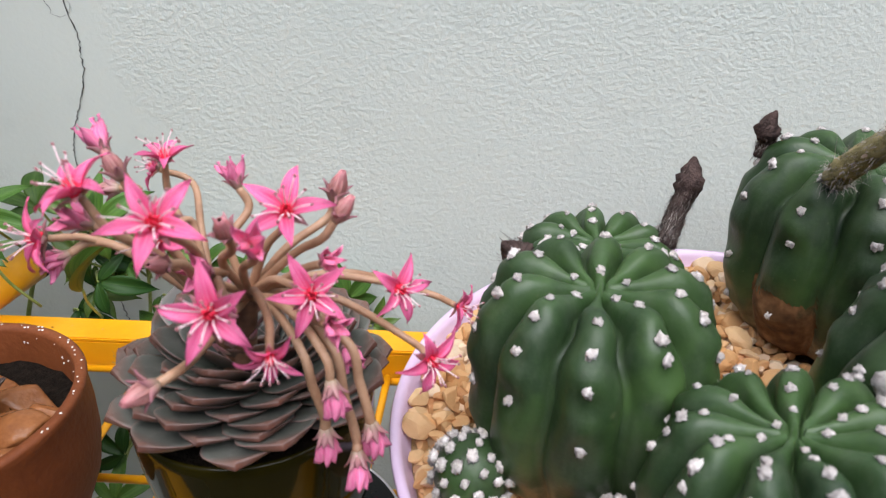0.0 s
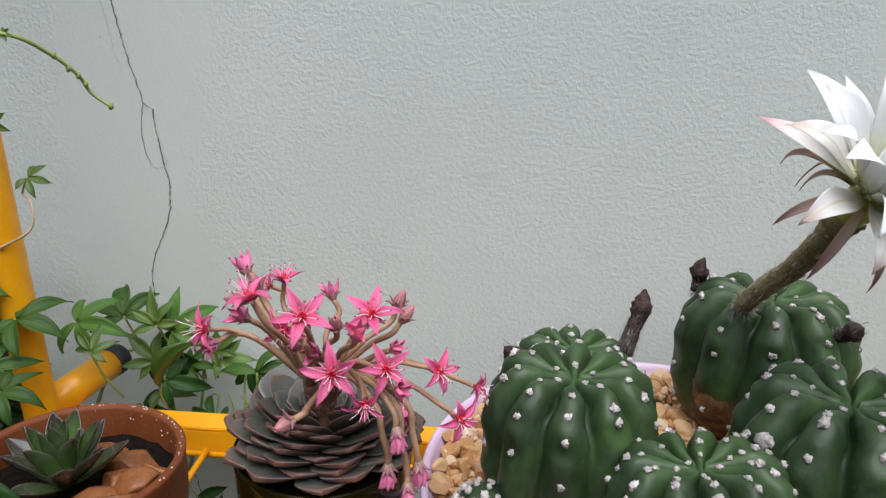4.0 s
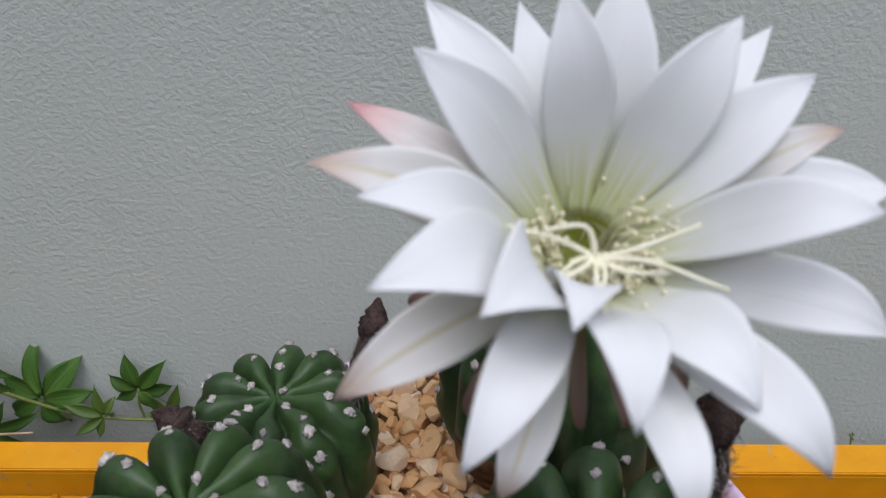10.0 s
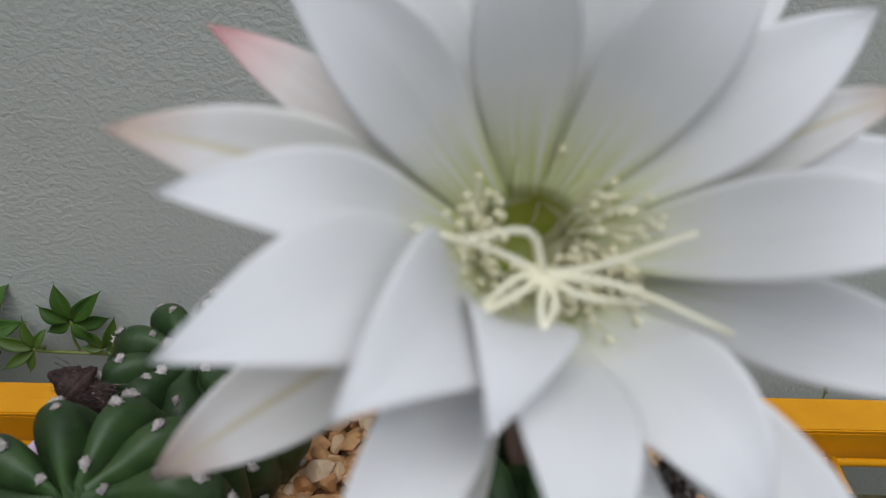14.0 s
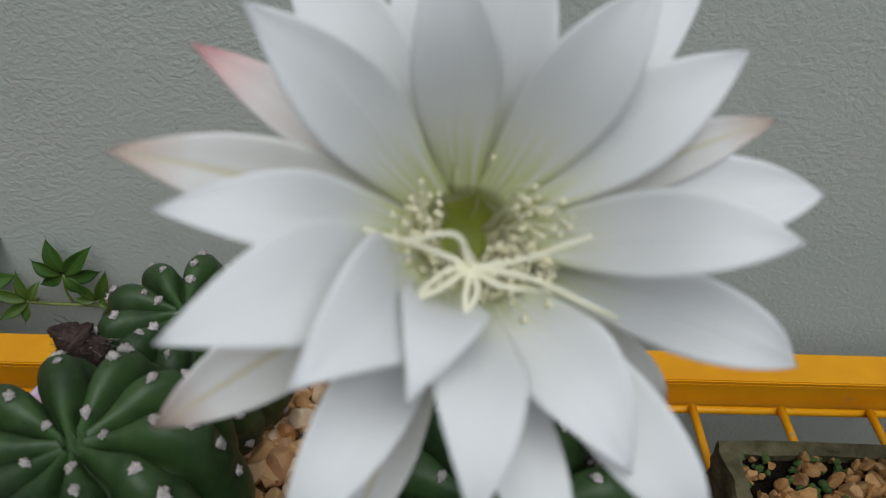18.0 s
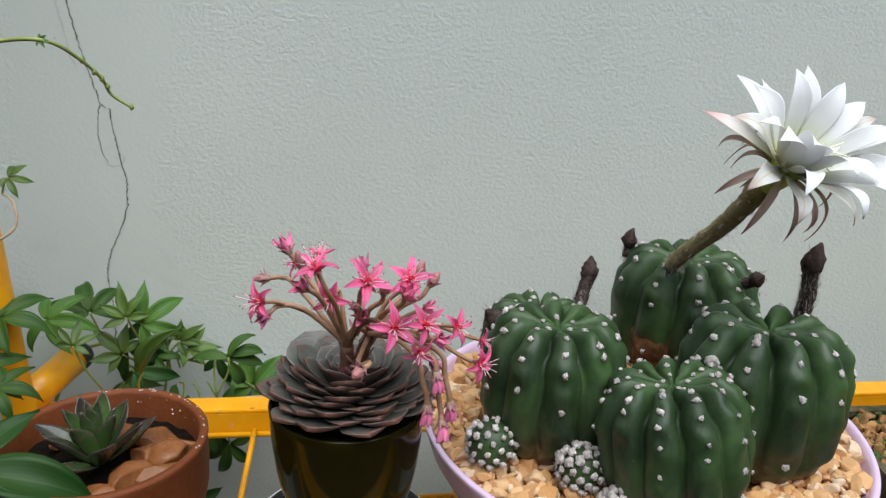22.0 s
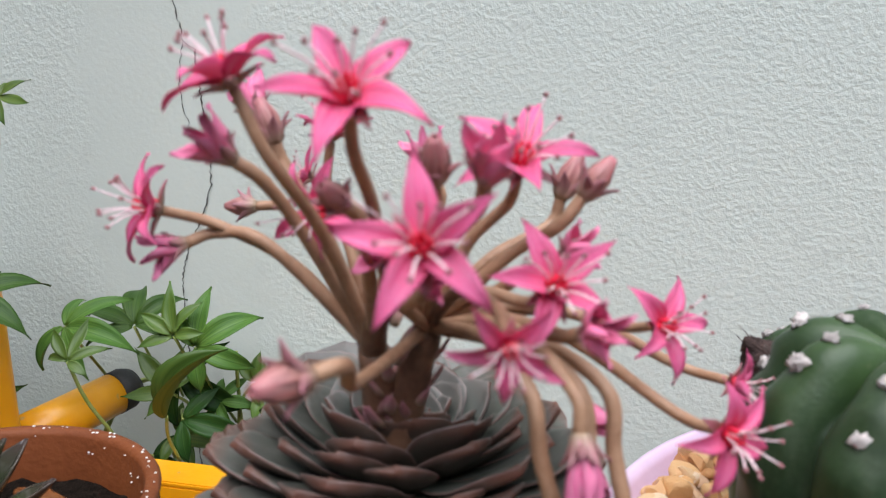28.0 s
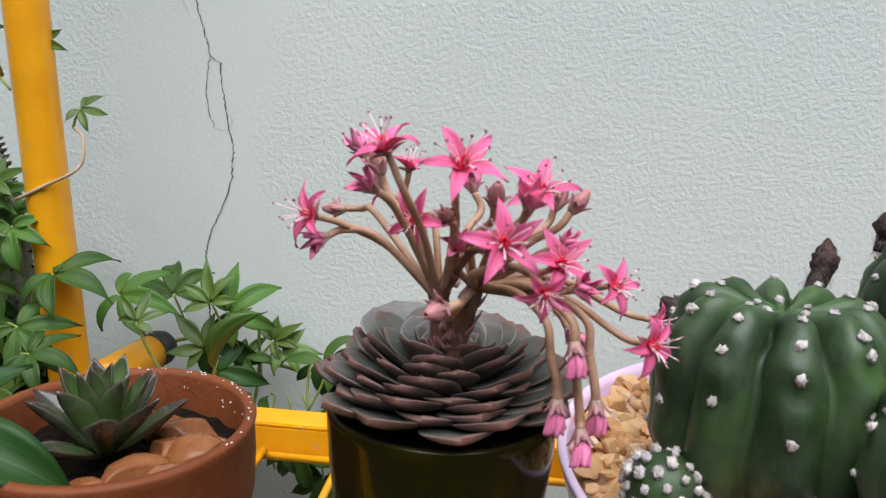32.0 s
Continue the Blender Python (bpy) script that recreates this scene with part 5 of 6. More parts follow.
rng = np.random.default_rng(17)
st, an = [], []
TURN = radians(turn0)
for i in range(250):
    k = rng.random()
    a = radians(rng.normal(335, 26) if k < 0.52 else rng.normal(178, 24) if k < 0.80 else rng.uniform(195, 320))
    far = 0.0042 + (0.0085 if k < 0.52 else 0.0062) * rng.random() ** 0.8
    hgt = -0.001 + 0.0085 * rng.random() + 0.35 * max(0.0, far - 0.006)
    a += TURN
    p2 = (far * math.cos(a) + rng.normal(0, 0.0008), far * math.sin(a) + rng.normal(0, 0.0008), hgt)
    st.append(tube(smooth_line([(0.0036 * math.cos(a), 0.0036 * math.sin(a), -0.0115), (0.0048 * math.cos(a), 0.0048 * math.sin(a), -0.007), (far * 0.85 * math.cos(a + 0.2), far * 0.85 * math.sin(a + 0.2), hgt * 0.4 - 0.001), p2], 3), 0.00013, 4))
    an.append(p2)
grain = mesh_of("anther", *lump(0.00046, 8, 1.35, 0.3, 4, 6))
grain.materials.append(POLLEN)
for piece, tip in zip(st, an):
    put("stamen", mesh_of("stamen", *piece), CREAM, flower)
    put("anther", grain, POLLEN, flower, Matrix.Translation(tip))
HUB = Vector((-0.0010, -0.0052, 0.0125))
sg = [tube(smooth_line([(0, -0.001, -0.018), (0.0005, -0.0025, -0.006), tuple(HUB)], 4), 0.00085, 8)]
for i, (deg, L, up, curl) in enumerate(((158, 13, 3, 8), (120, 10, 6, 70), (215, 12, 4, -12), (262, 12, 5, 20), (285, 7, 3, -40), (350, 17, 5, -14), (10, 14, 4, 10), (330, 10, 2, 25), (190, 7, 2, 30))):
    a, e = radians(deg), radians(deg + curl)
    L *= 0.001
    sg.append(tube(smooth_line([tuple(HUB), tuple(HUB + Vector((0.4 * L * math.cos(a), 0.4 * L * math.sin(a), up * 0.0006))), tuple(HUB + Vector((0.4 * L * math.cos(a) + 0.6 * L * math.cos(e), 0.4 * L * math.sin(a) + 0.6 * L * math.sin(e), up * 0.0009)))], 6), lambda s: 0.00040 * (1.15 - 0.5 * s), 8, 0.1, i))
put("stigma", mesh_of("stigma", *joined(sg)), CREAM, flower, pose(0, 0, 0, 0, 0, turn0), "pale lobed stigma")

# ---- small woolly ball cacti ----
for n, (c, r) in enumerate(BALLS):
    ball = thing("ball_cactus", c, "tiny round dark cactus with white spine tufts", "cactus", "ball cacti in the bowl")
    v, f, u = lump(r * 0.95, 60 + n, 1.05, 0.04, 16, 24)
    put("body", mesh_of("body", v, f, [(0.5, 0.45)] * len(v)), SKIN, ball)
    me = mesh_of("tuft", *tuft(0.0017 if n == 0 else 0.0021, 20 + n))
    me.materials.append(FELT)
    for i in range(52):
        z = 1 - 2 * (i + 0.5) / 64
        if z < -0.7:
            break
        a = i * 2.39996
        d = Vector((math.sqrt(1 - z * z) * math.cos(a), math.sqrt(1 - z * z) * math.sin(a), z))
        tf = put("tuft", me, FELT, ball, toward(d * r * 1.02, d, i * 40, 0.8 + 0.35 * ((i * 7 % 5) / 4)))
        put("spines", PRICK, SPINE, tf)

# ---- climbing vine ----
leaflet = lambda s: (0.06 + 0.94 * math.sin(math.pi * min(1, 0.04 + 1.02 * s ** 0.92)) ** 1.15) if s < 0.94 else 0.06 * (1 - s) / 0.06 + 0.03


def palmate(n, length, width, spread, bend, seed):
    """A hand of leaflets on one point, face up, its stalk towards -y."""
    rg = np.random.default_rng(seed)
    out = []
    for i in range(n):
        k = 0 if n == 1 else i / (n - 1) * 2 - 1
        L = length * (1 - 0.38 * abs(k) ** 1.5) * rg.uniform(0.9, 1.08)
        b = blade(L, width * (1 - 0.25 * abs(k)), leaflet, (bend[0], bend[1], bend[2] + rg.normal(-0.15, 0.35)), rg.uniform(0.10, 0.34), 0.0004, 6, 12, 0.075, seed * 9 + i)
        out.append(moved(b, pose(0, 0, 0, 0, 0, -k * spread + rg.normal(0, 4)) @ pose(0, 0.001, 0.0003 * i, rg.normal(0, 6), rg.normal(0, 9), 0)))
    return joined(out)


LEAVES = {
    "five": [mesh_of("leaf", *palmate(5, 0.045, 0.0136, 106, (0.22, -0.65, -0.5), k)) for k in range(3)],
    "star": [mesh_of("leaf", *palmate(6, 0.021, 0.0088, 128, (0.1, -0.25, -0.2), 10 + k)) for k in range(2)],
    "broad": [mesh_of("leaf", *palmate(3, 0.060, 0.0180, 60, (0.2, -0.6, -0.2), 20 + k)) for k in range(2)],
    "lime": [mesh_of("leaf", *palmate(5, 0.023, 0.0072, 100, (0.1, -0.25, -0.3), 14))],
    "single": [mesh_of("leaf", *palmate(1, 0.045, 0.0150, 0, (0.25, -0.55, -0.6), 40 + k)) for k in range(3)],
    "folded": [mesh_of("leaf", *blade(0.046, 0.0105, leaflet, (0.45, -0.5, -0.75), 0.95, 0.0004, 6, 14, 0.05, 77))],
    "young": [mesh_of("leaf", *palmate(5, 0.020, 0.0068, 100, (0.3, -0.4, 0.0), 30 + k)) for k in range(2)],
}
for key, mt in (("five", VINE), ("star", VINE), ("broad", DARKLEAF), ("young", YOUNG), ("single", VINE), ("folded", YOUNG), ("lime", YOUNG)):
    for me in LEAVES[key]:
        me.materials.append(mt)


def vine(name, label, place, stems, leaves):
    ob = thing(name, place, label, "climbing plant")
    off = Matrix.Translation(-Vector(place))
    for i, (pts, r, mt) in enumerate(stems):
        put("stem", mesh_of("stem", *tube(smooth_line(pts, 6), lambda s: r * (1.15 - 0.4 * s), 7, 0.1, i)), mt, ob, off)
    for i, (kind, c, face, point, size, root) in enumerate(leaves):
        n, y = Vector(face).normalized(), Vector(point)
        y = (y - n * y.dot(n)).normalized()
        xax = y.cross(n)
        m = Matrix((xax, y, n)).transposed().to_4x4()
        m = Matrix.Translation(c) @ m @ Matrix.Scale(size, 4)
        put("leaf", LEAVES[kind][i % len(LEAVES[kind])], VINE, ob, off @ m)
        if root:
            cv, rv = Vector(c), Vector(root)
            mid = cv.lerp(rv, 0.5) + Vector((0, 0, 0.004)) - y * 0.004
            put("leaf_stalk", mesh_of("leaf_stalk", *tube(smooth_line([rv, mid, cv], 5), 0.00075, 6)), VINESTEM, ob, off)
    return ob


vrng = np.random.default_rng(83)
LOW = []
for i in range(7):
    x, z = vrng.uniform(-0.250, -0.158), vrng.uniform(1.045, 1.112)
    y = vrng.uniform(0.345, 0.380)
    LOW.append((("five", "young", "five", "broad")[i % 4], (x, y, z), (vrng.normal(0.1, 0.25), -0.75, 0.6), (vrng.normal(0.2, 0.8), vrng.normal(-0.2, 0.2), vrng.normal(-0.2, 0.6)), (1.3 if i % 4 == 1 else 0.55) * vrng.uniform(0.85, 1.15), (x - 0.008, y + 0.012, z - 0.022)))
vine("vine", "green palmate-leaved vine trailing along the wall behind the stand", (-0.19, 0.372, 1.06),
     [([(-0.30, 0.36, 0.95), (-0.262, 0.372, 1.08), (-0.235, 0.378, 1.108), (-0.19, 0.374, 1.10), (-0.15, 0.368, 1.092), (-0.11, 0.384, 1.055), (-0.06, 0.390, 1.045)], 0.0013, VINESTEM),
      ([(-0.24, 0.37, 0.93), (-0.21, 0.375, 1.0), (-0.19, 0.374, 1.08), (-0.185, 0.366, 1.13)], 0.0012, VINESTEM),
      ([(-0.205, 0.345, 1.076), (-0.170, 0.340, 1.080), (-0.145, 0.338, 1.0835), (-0.105, 0.338, 1.086)], 0.0009, DRYSTEM)],
     [("five", (-0.252, 0.335, 1.146), (-0.1, -0.7, 0.7), (0.9, -0.2, 0.1), 0.80, (-0.25, 0.374, 1.095)),
      ("five", (-0.231, 0.355, 1.142), (0.1, -0.6, 0.8), (-0.1, -0.1, 1.0), 0.85, (-0.23, 0.377, 1.105)),
      ("five", (-0.197, 0.350, 1.136), (0.1, -0.8, 0.4), (0.7, 0.0, 0.6), 0.85, (-0.19, 0.374, 1.09)),
      ("broad", (-0.214, 0.362, 1.118), (0.2, -0.9, 0.3), (0.8, 0.0, -0.5), 0.72, (-0.22, 0.376, 1.10)),
      ("star", (-0.130, 0.386, 1.066), (0.0, -0.90, 0.45), (0.2, 0.0, 1.0), 1.75, (-0.122, 0.390, 1.045)),
      ("lime", (-0.224, 0.300, 1.144), (0.05, -0.75, 0.65), (0.15, 0.0, 1.0), 0.80, (-0.214, 0.312, 1.108)),
      ("folded", (-0.188, 0.310, 1.120), (-0.5, -0.7, 0.4), (0.62, 0.05, 0.72), 0.95, (-0.195, 0.33, 1.09)),
      ("single", (-0.140, 0.345, 1.112), (0.1, -0.6, 0.7), (-0.92, -0.1, 0.40), 0.62, (-0.150, 0.345, 1.082)),
      ("single", (-0.140, 0.345, 1.112), (-0.5, -0.8, 0.3), (0.42, -0.1, 0.90), 0.56, None),
      ("single", (-0.140, 0.345, 1.112), (-0.2, -0.7, 0.7), (0.90, -0.1, 0.42), 0.62, None),
      ("single", (-0.140, 0.345, 1.112), (0.1, -0.6, 0.8), (0.98, -0.2, 0.08), 0.58, None),
      ("single", (-0.141, 0.346, 1.110), (0.1, -0.9, 0.3), (0.45, -0.1, -0.85), 0.62, None),
      ("broad", (-0.150, 0.358, 1.106), (0.1, -0.9, 0.4), (0.30, 0.0, -0.9), 0.44, (-0.150, 0.345, 1.082)),
      ("young", (-0.178, 0.370, 1.113), (0.0, -0.8, 0.5), (0.6, 0.0, 0.6), 1.0, (-0.186, 0.372, 1.09)),
      ("broad", (-0.205, 0.350, 1.100), (0.1, -0.8, 0.5), (0.95, 0.0, -0.2), 0.62, (-0.21, 0.372, 1.09)),
      ("star", (-0.0735, 0.388, 1.0710), (0.1, -0.96, 0.25), (0.25, 0.0, 1.0), 1.15, (-0.075, 0.388, 1.05)),
      ("young", (-0.060, 0.387, 1.052), (0.2, -0.9, 0.3), (0.4, 0.0, 1.0), 1.05, (-0.072, 0.390, 1.045)),
      ("five", (-0.160, 0.362, 1.050), (0.0, -0.95, 0.2), (0.3, 0.0, -1.0), 0.75, (-0.17, 0.37, 1.08)),
      ("five", (-0.146, 0.366, 1.030), (0.1, -0.95, 0.2), (-0.2, 0.0, -1.0), 0.70, (-0.155, 0.37, 1.07)),
      ("broad", (-0.195, 0.360, 1.000), (0.1, -0.9, 0.3), (0.6, 0.0, -0.7), 0.60, (-0.21, 0.372, 1.0)),
      ("broad", (-0.245, 0.340, 1.010), (-0.1, -0.85, 0.4), (-0.3, 0.0, -0.9), 0.70, (-0.25, 0.36, 1.04)),
      ("young", (-0.205, 0.346, 1.142), (0.0, -0.8, 0.5), (-0.3, 0.0, 1.0), 1.2, (-0.20, 0.37, 1.10)),
      ("broad", (-0.180, 0.350, 0.985), (0.1, -0.85, 0.4), (0.8, 0.0, 0.3), 0.62, (-0.20, 0.37, 0.98)),
      ("broad", (-0.215, 0.345, 0.975), (-0.1, -0.85, 0.4), (-0.5, 0.0, 0.4), 0.66, (-0.22, 0.37, 0.97)),
      ("five", (-0.255, 0.340, 0.985), (0.0, -0.9, 0.3), (-0.3, 0.0, -0.7), 0.85, (-0.25, 0.37, 1.0)),
      ("five", (-0.150, 0.365, 1.062), (0.0, -0.95, 0.2), (0.7, 0.0, -0.6), 0.7, (-0.16, 0.37, 1.08)),
      ("young", (-0.212, 0.352, 1.112), (0.0, -0.8, 0.5), (-0.6, 0.0, 0.6), 1.3, (-0.205, 0.37, 1.09)),
      ("five", (-0.220, 0.330, 0.950), (0.1, -0.8, 0.5), (0.6, 0.0, 0.5), 0.8, (-0.23, 0.36, 0.93)),
      ("broad", (-0.250, 0.330, 0.935), (0.0, -0.8, 0.5), (0.3, 0.0, 0.8), 0.75, (-0.25, 0.36, 0.92)),
      ("five", (-0.285, 0.320, 0.945), (0.0, -0.8, 0.5), (-0.4, 0.0, 0.7), 0.9, (-0.28, 0.36, 0.93)),
      ("young", (-0.092, 0.378, 1.060), (0.1, -0.9, 0.4), (-0.7, 0.0, 0.3), 1.1, (-0.095, 0.388, 1.05)),
      ("five", (-0.178, 0.364, 1.065), (-0.2, -0.9, 0.3), (-0.6, 0.0, -0.7), 0.7, (-0.18, 0.37, 1.08))] + LOW)

rng = np.random.default_rng(23)
bush = []
for i in range(175):
    z = 1.02 + 0.185 * ((i * 0.618) % 1)
    y = 0.255 + 0.075 * rng.random()
    x = -0.284 - 0.075 * rng.random() + (0.022 * rng.random() if z < 1.13 else 0.0) - (z - 1.06) * 0.10
    face = (rng.normal(0.15, 0.3), -0.65 + rng.normal(0, 0.2), 0.7 + rng.normal(0, 0.25))
    point = (rng.normal(0.2, 0.8), rng.normal(-0.25, 0.25), rng.normal(-0.35, 0.6))
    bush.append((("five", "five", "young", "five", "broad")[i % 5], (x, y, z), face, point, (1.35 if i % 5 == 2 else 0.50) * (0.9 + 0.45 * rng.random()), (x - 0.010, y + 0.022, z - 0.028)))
bush += [("five", (-0.256, 0.285, 1.170), (0.0, -0.5, 0.85), (0.9, -0.3, 0.1), 0.78, (-0.28, 0.30, 1.14)),
         ("five", (-0.275, 0.285, 1.192), (0.0, -0.8, 0.5), (0.3, -0.2, -0.9), 0.60, (-0.29, 0.31, 1.17)),
         ("five", (-0.262, 0.265, 1.150), (0.2, -0.7, 0.6), (0.6, -0.1, -0.4), 0.70, (-0.285, 0.29, 1.13)),
         ("young", (-0.297, 0.305, 1.209), (0.0, -0.7, 0.6), (0.6, 0.0, 0.4), 0.9, (-0.305, 0.31, 1.19)),
         ("five", (-0.248, 0.252, 1.143), (0.1, -0.5, 0.8), (0.9, -0.2, 0.2), 0.62, (-0.275, 0.28, 1.12))]
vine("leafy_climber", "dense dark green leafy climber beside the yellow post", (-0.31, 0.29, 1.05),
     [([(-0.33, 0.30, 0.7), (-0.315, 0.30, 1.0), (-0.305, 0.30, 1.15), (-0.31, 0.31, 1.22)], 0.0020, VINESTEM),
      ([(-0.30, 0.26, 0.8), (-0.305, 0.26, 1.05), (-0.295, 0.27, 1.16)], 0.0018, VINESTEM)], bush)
vine("overhanging_branch", "glossy broad green leaves leaning over the terracotta pot", (-0.235, 0.155, 1.13),
     [([(-0.32, 0.20, 1.02), (-0.275, 0.18, 1.12), (-0.243, 0.166, 1.150)], 0.0012, VINESTEM)],
     [("broad", (-0.224, 0.158, 1.154), (0.05, -0.50, 0.85), (1.0, -0.10, -0.16), 1.12, (-0.243, 0.166, 1.150)),
      ("broad", (-0.224, 0.152, 1.150), (-0.1, -0.8, 0.55), (0.30, -0.3, -0.9), 0.78, None),
      ("broad", (-0.262, 0.165, 1.152), (-0.1, -0.7, 0.7), (-0.5, -0.2, 0.4), 0.60, None)])
vine("tendril", "thin green tendril arching from the yellow post", (-0.24, 0.25, 1.29),
     [([(-0.2755, 0.2875, 1.262), (-0.262, 0.255, 1.292), (-0.246, 0.228, 1.308), (-0.227, 0.214, 1.321), (-0.2045, 0.212, 1.3286), (-0.187, 0.216, 1.3288), (-0.178, 0.228, 1.3202), (-0.1722, 0.235, 1.3118), (-0.1698, 0.239, 1.3042), (-0.1602, 0.238, 1.2980)], 0.0010, VINESTEM),
      ([(-0.2735, 0.288, 1.205), (-0.259, 0.287, 1.212), (-0.2445, 0.293, 1.221), (-0.2455, 0.299, 1.234), (-0.2525, 0.303, 1.2385)], 0.0008, DRYSTEM),
      ([(-0.2525, 0.303, 1.2385), (-0.2515, 0.304, 1.243), (-0.2495, 0.305, 1.2475)], 0.0006, VINESTEM),
      ([(-0.318, 0.32, 1.34), (-0.310, 0.317, 1.29), (-0.298, 0.31, 1.268), (-0.283, 0.303, 1.255)], 0.0010, VINESTEM)],
     [("lime", (-0.2495, 0.305, 1.2475), (0.1, -0.75, 0.65), (0.9, -0.1, -0.15), 0.66, None),
      ("young", (-0.190, 0.215, 1.3292), (0.1, -0.8, 0.4), (1.0, 0.0, -0.1), 0.25, None),
      ("young", (-0.307, 0.315, 1.283), (0.1, -0.9, 0.3), (0.9, 0.0, 0.1), 0.8, None),
      ("young", (-0.300, 0.312, 1.262), (-0.1, -0.9, 0.3), (-0.7, 0.0, 0.5), 0.7, None),
      ("young", (-0.262, 0.300, 1.278), (0.2, -0.9, 0.3), (0.9, 0.0, -0.3), 0.6, None)])

tend = bpy.data.objects["tendril"]
knob = mesh_of("node", *lump(0.0011, 2, 1.5, 0.3, 6, 8))
knob.materials.append(VINESTEM)
for p in ((-0.1780, 0.228, 1.3205), (-0.1745, 0.232, 1.3150), (-0.1722, 0.235, 1.3118), (-0.1706, 0.237, 1.3080), (-0.1610, 0.238, 1.2986)):
    put("node", knob, VINESTEM, tend, Matrix.Translation(Vector(p) - Vector((-0.24, 0.25, 1.29))))

# ---- spiny stem behind the climber ----
spk = thing("spiny_stem", (-0.3140, 0.335, 1.05), "ridged grey-green spiny succulent stem", "succulent")
line = smooth_line([(0.010, 0.0, -0.30), (0.008, 0, 0.0), (0.004, 0, 0.10), (-0.004, 0, 0.155), (-0.0075, 0, 0.184)], 8)


def ridged(points, r, n, seed):
    """A stem with n blunt ridges, thinner towards its end."""
    rg = np.random.default_rng(seed)
    verts, faces, ring = [], [], n * 4
    for i, p in enumerate(points):
        k = i / (len(points) - 1)
        rr = r * (1 - 0.62 * max(0.0, k - 0.70) / 0.30)
        for j in range(ring):
            a = 2 * math.pi * j / ring
            q = rr * (0.72 + 0.28 * math.cos(n * a)) * (1 + 0.05 * rg.random() + 0.08 * math.sin(i * 2.1) * (j % 4 == 0))
            verts.append((p[0] + q * math.cos(a), p[1] + q * math.sin(a), p[2]))
    for i in range(len(points) - 1):
        for j in range(ring):
            a, b = i * ring + j, i * ring + (j + 1) % ring
            faces.append((a, b, b + ring, a + ring))
    faces.append(tuple((len(points) - 1) * ring + j for j in range(ring)))
    return verts, faces, None


put("stem", mesh_of("stem", *ridged(line, 0.0098, 5, 8)), SPIKE, spk)
thorn_mesh = mesh_of("thorn", *tube([(0, 0, 0), (0, 0, 0.0042)], lambda s: 0.0011 * (1.05 - s), 5))
thorn_mesh.materials.append(DEAD)
for i in range(75):
    k = int(14 + (len(line) - 15) * (i // 5) / 15)
    p = Vector(line[k])
    rr = 0.0098 * (1 - 0.62 * max(0.0, k / (len(line) - 1) - 0.70) / 0.30)
    a = (i % 5) * 1.2566
    put("thorn", thorn_mesh, DEAD, spk, toward(p + Vector((math.cos(a), math.sin(a), 0)) * rr * 0.92, (math.cos(a), math.sin(a), 0.35)))

# ---- mossy trough with a columnar cactus ----
trough = thing("stone_trough", (0.365, 0.215, floor_z), "weathered mossy concrete trough filled with gravelly soil", "planter")
PX0, PX1, PY0, PY1, PTOP = 0.2460, 0.48, 0.160, 0.2660, 1.108
T0 = Matrix.Translation((-0.365, -0.215, -floor_z))
for lo, hi in (((PX0, PY0, floor_z), (PX1, PY0 + 0.0065, PTOP)), ((PX0, PY1 - 0.0065, floor_z), (PX1, PY1, PTOP)), ((PX0, PY0 + 0.0065, floor_z), (PX0 + 0.0065, PY1 - 0.0065, PTOP)), ((PX1 - 0.0065, PY0 + 0.0065, floor_z), (PX1, PY1 - 0.0065, PTOP))):
    bm = bmesh.new()
    bmesh.ops.create_cube(bm, size=1)
    for v in bm.verts:
        v.co = Vector([(lo[k] + hi[k]) / 2 + v.co[k] * (hi[k] - lo[k]) for k in range(3)])
    bmesh.ops.subdivide_edges(bm, edges=bm.edges[:], cuts=15, use_grid_fill=True)
    for v in bm.verts:
        v.co += Vector((noise.noise(v.co * 120), noise.noise(v.co * 120 + Vector((7, 0, 0))), noise.noise(v.co * 120 + Vector((0, 9, 0))))) * 0.0020
    me = bpy.data.meshes.new("trough_wall")
    bm.to_mesh(me)
    bm.free()
    put("trough_wall", me, CONCRETE, trough, T0)
put("soil", mesh_of("soil", *box(PX0 + 0.0055, PY0 + 0.0055, floor_z + 0.010, PX1 - 0.0055, PY1 - 0.0055, PTOP - 0.005), smooth=False), SOIL, trough, T0)
rng = np.random.default_rng(41)
bits, mossy = [], []
for i in range(1900):
    x, y = rng.uniform(PX0 + 0.006, PX1 - 0.008), rng.uniform(PY0 + 0.006, PY1 - 0.006)
    m = Matrix.Translation((x, y, PTOP - 0.0035 + 0.0035 * rng.random())) @ Euler(tuple(rng.random(3) * 6.28)).to_matrix().to_4x4()
    if noise.noise(Vector((x * 45, y * 45, 3.0))) > 0.05 and rng.random() < 0.6:
        mossy.append(moved(lump(0.0010 + 0.0014 * rng.random(), i, 0.9, 0.9, 5, 6), Matrix.Translation((x, y, PTOP - 0.0020))))
    else:
        bits.append(moved(stone(0.0016 + 0.0028 * rng.random() ** 1.5, rng), m))
tagged(put("trough_gravel", mesh_of("trough_gravel", *joined(bits)[:2], smooth=False), MIXGRAVEL), "brown gravel on the trough soil", "gravel", kind="stuff")
tagged(put("moss", mesh_of("moss", *joined(mossy)), MOSS), "green moss cushions on the trough soil", "moss", kind="stuff")
runner = thing("creeping_stonecrop", (0.30, 0.21, PTOP - 0.003), "small bright green creeping strands on the trough soil", "succulent")
dot = mesh_of("leaf", *blade(0.0034, 0.0016, lance, (0.7, -0.4, 0.0), 0.2, 0.0005, 4, 4))
dot.materials.append(MOSS)
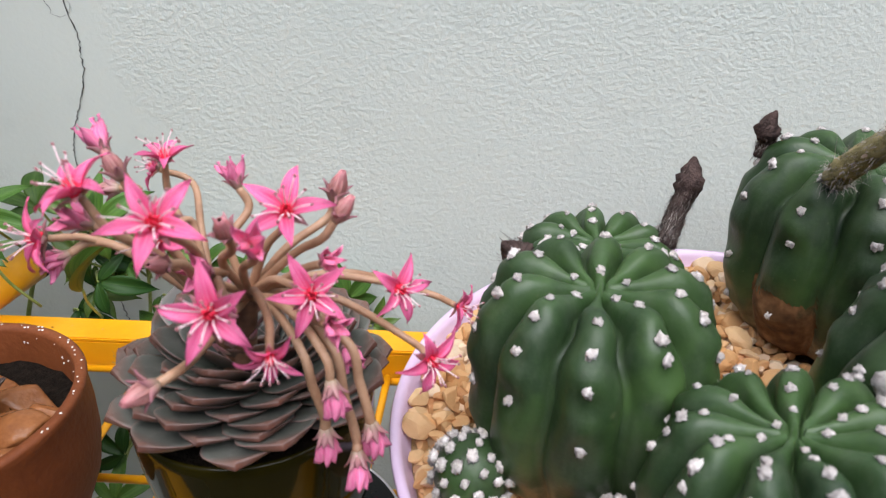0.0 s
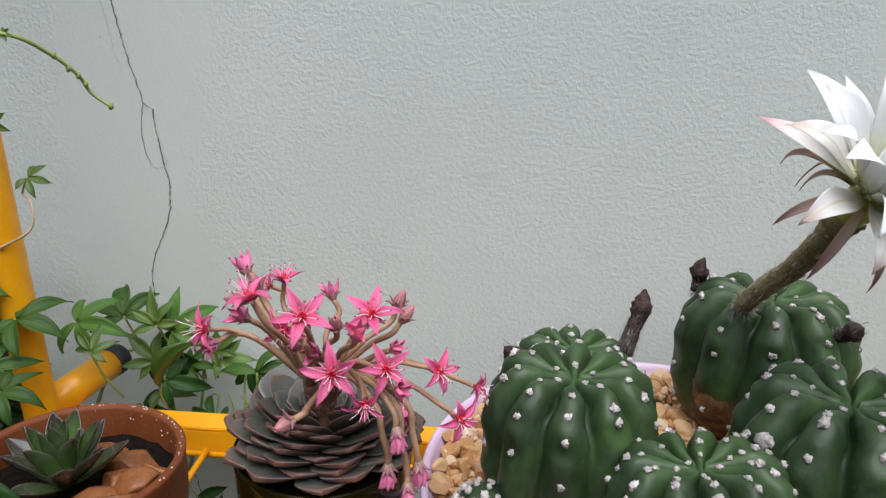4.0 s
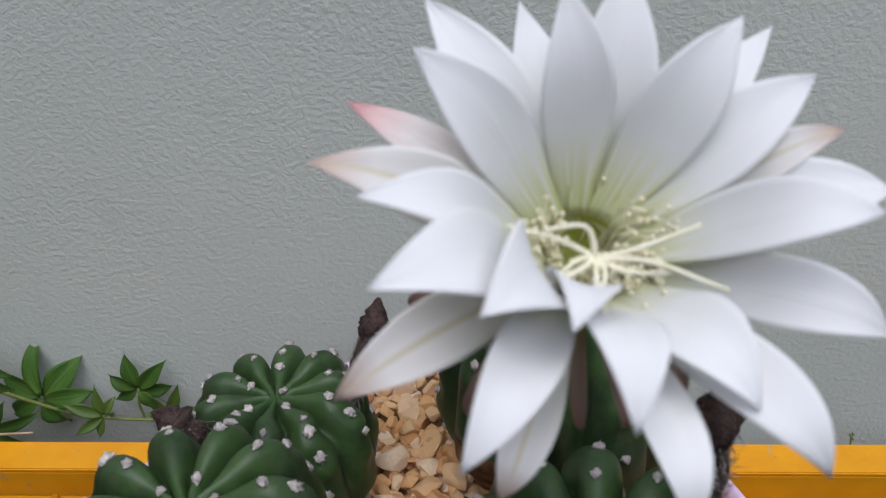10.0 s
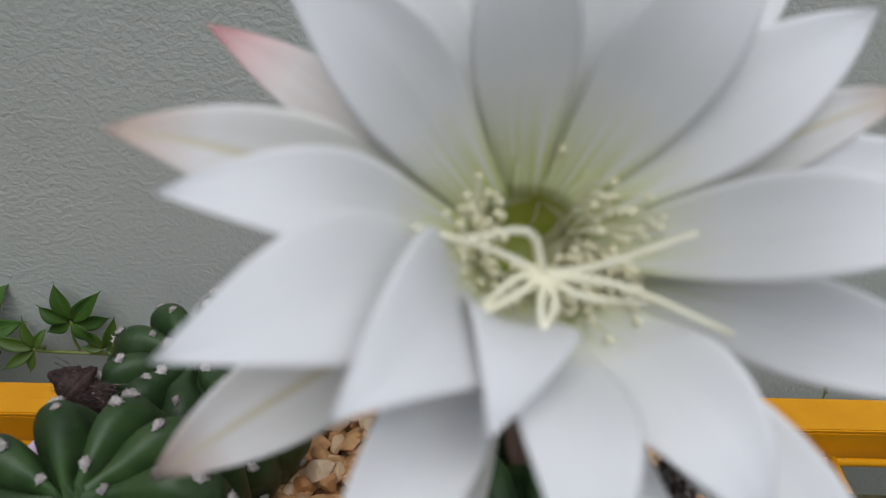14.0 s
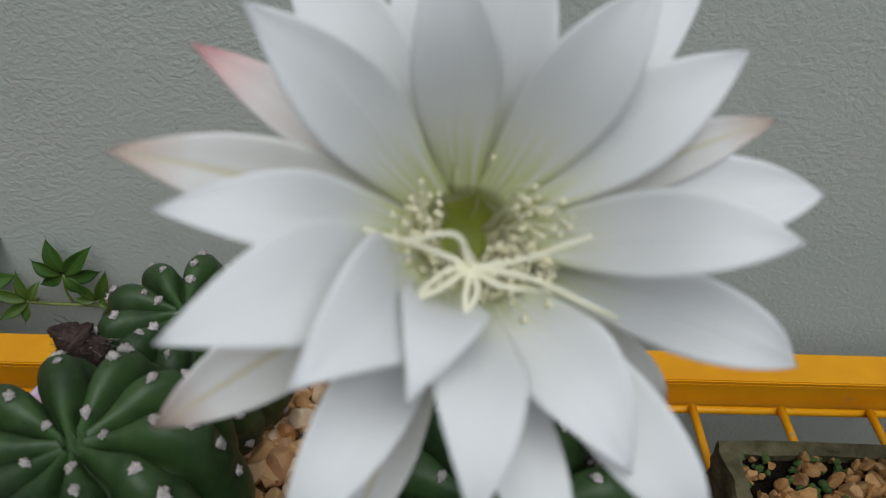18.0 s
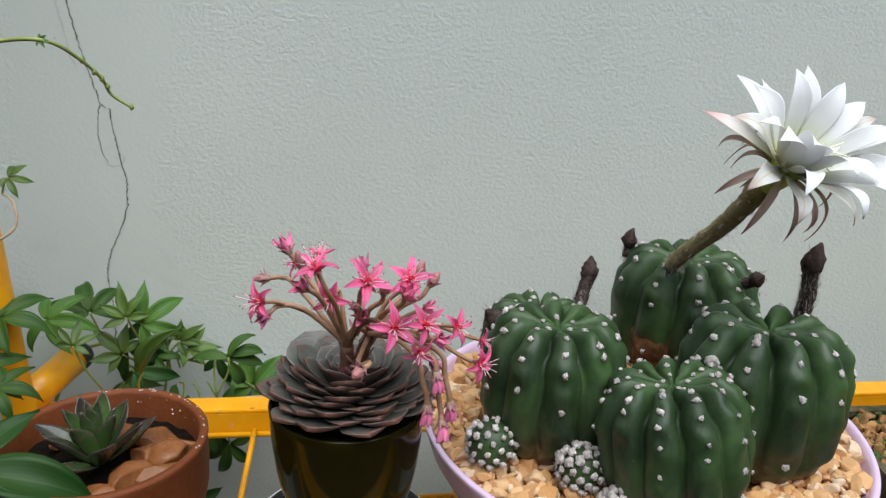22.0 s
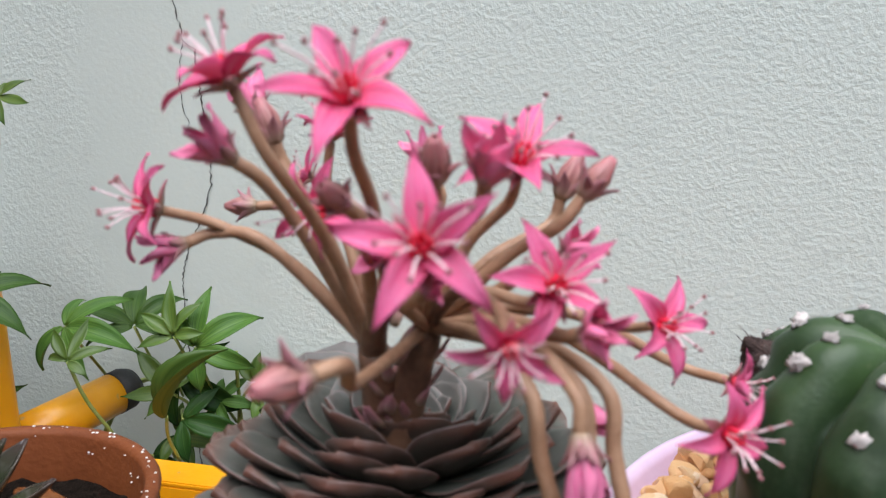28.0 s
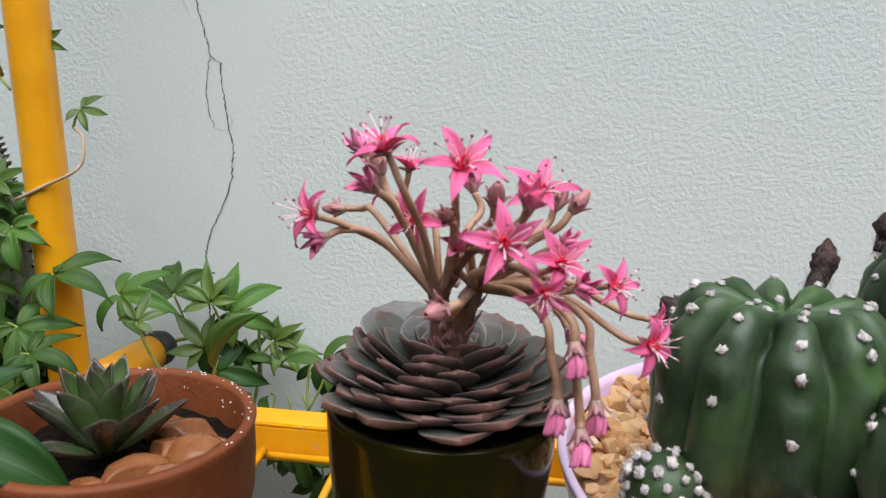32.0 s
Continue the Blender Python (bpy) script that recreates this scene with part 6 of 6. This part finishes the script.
for k, (x0, y0, x1, y1) in enumerate(((-0.035, -0.03, 0.0, 0.02), (0.0, 0.02, 0.03, 0.035), (-0.04, 0.01, -0.012, 0.03), (-0.02, -0.035, 0.02, -0.03), (0.02, 0.0, 0.06, 0.02))):
    ln = smooth_line([(x0, y0, 0.002), ((x0 + x1) / 2 + 0.005, (y0 + y1) / 2 - 0.004, 0.006), (x1, y1, 0.003)], 8)
    put("stem", mesh_of("stem", *tube(ln, 0.0005, 5)), VINESTEM, runner)
    for i, p in enumerate(ln):
        for w in (0, 1):
            put("leaf", dot, MOSS, runner, pose(p[0], p[1], p[2], 0, 0, i * 70 + 160 * w))
v, f, u = lump(1.0, 5, 1.0, 0.1, 10, 16)
tagged(put("pebble", mesh_of("pebble", [(p[0] * 0.017, p[1] * 0.013, p[2] * 0.012) for p in v], f, u), PEBBLE, None, Matrix.Translation((0.297, 0.208, PTOP + 0.002))), "smooth brown pebble lying in the trough", "pebble")

col = thing("columnar_cactus", (0.308, 0.250, PTOP - 0.006), "knobbly brown-green columnar cactus with arms", "cactus")


thorn = mesh_of("thorn", *tube([(0, 0, 0), (0, 0, 0.0028)], lambda s: 0.00035 * (1.1 - s), 4))
thorn.materials.append(COLUMN)


def knobbly(points, r, seed):
    """A stem set with rows of blunt warts."""
    rg = np.random.default_rng(seed)
    ln = smooth_line(points, 10)
    n, ring = len(ln), 15
    verts, faces = [], []
    for i, p in enumerate(ln):
        k = i / (n - 1)
        rr = r * (1.0 if k < 0.85 else max(0.25, 1 - ((k - 0.85) / 0.15) ** 2 * 0.8))
        for j in range(ring):
            a = 2 * math.pi * j / ring
            wart = 0.30 * max(0.0, math.cos(5 * a + (i // 2) * 1.3)) * (0.6 + 0.4 * math.sin(i * 2.2)) + 0.10 * rg.normal()
            q = rr * (0.78 + wart)
            verts.append((p[0] + q * math.cos(a), p[1] + q * math.sin(a), p[2] + 0.0004 * rg.normal()))
    for i in range(n - 1):
        for j in range(ring):
            a, b = i * ring + j, i * ring + (j + 1) % ring
            faces.append((a, b, b + ring, a + ring))
    faces.append(tuple((n - 1) * ring + j for j in range(ring)))
    put("stem", mesh_of("stem", verts, faces, None), COLUMN, col)
    for i in range(34):
        p = Vector(ln[rg.integers(1, n - 1)])
        d = Vector((*rg.normal(0, 1, 2), 0.3 * rg.normal())).normalized()
        put("thorn", thorn, COLUMN, col, toward(p + d * r * 0.85, d))


knobbly([(0.007, 0.0, 0.0), (0.003, 0.0, 0.025), (-0.007, 0.0, 0.043), (-0.0150, 0.0, 0.058), (-0.0180, 0.0, 0.073), (-0.0195, 0.0, 0.082), (-0.0200, 0.0, 0.089)], 0.0049, 1)
knobbly([(0.004, 0.0, 0.024), (0.003, 0.0, 0.042), (-0.0005, 0.0, 0.058), (-0.0020, 0.0, 0.069)], 0.0040, 2)
knobbly([(0.012, -0.004, 0.0), (0.018, -0.004, 0.02), (0.020, -0.004, 0.052)], 0.0062, 3)
knobbly([(0.020, 0.004, 0.0), (0.026, 0.006, 0.025), (0.027, 0.006, 0.072)], 0.0046, 4)
# a weed sprig behind the stand
vine("weed", "tiny green weed sprig at the back rail", (0.299, 0.333, 1.08), [([(0.2985, 0.3325, 1.072), (0.299, 0.333, 1.086), (0.298, 0.333, 1.0915)], 0.0005, VINESTEM)],
     [("young", (0.298, 0.333, 1.091), (0.0, -0.9, 0.4), (0.1, 0.0, 1.0), 0.11, None), ("young", (0.299, 0.333, 1.088), (0.0, -0.9, 0.4), (-0.6, 0.0, 0.8), 0.11, None)])
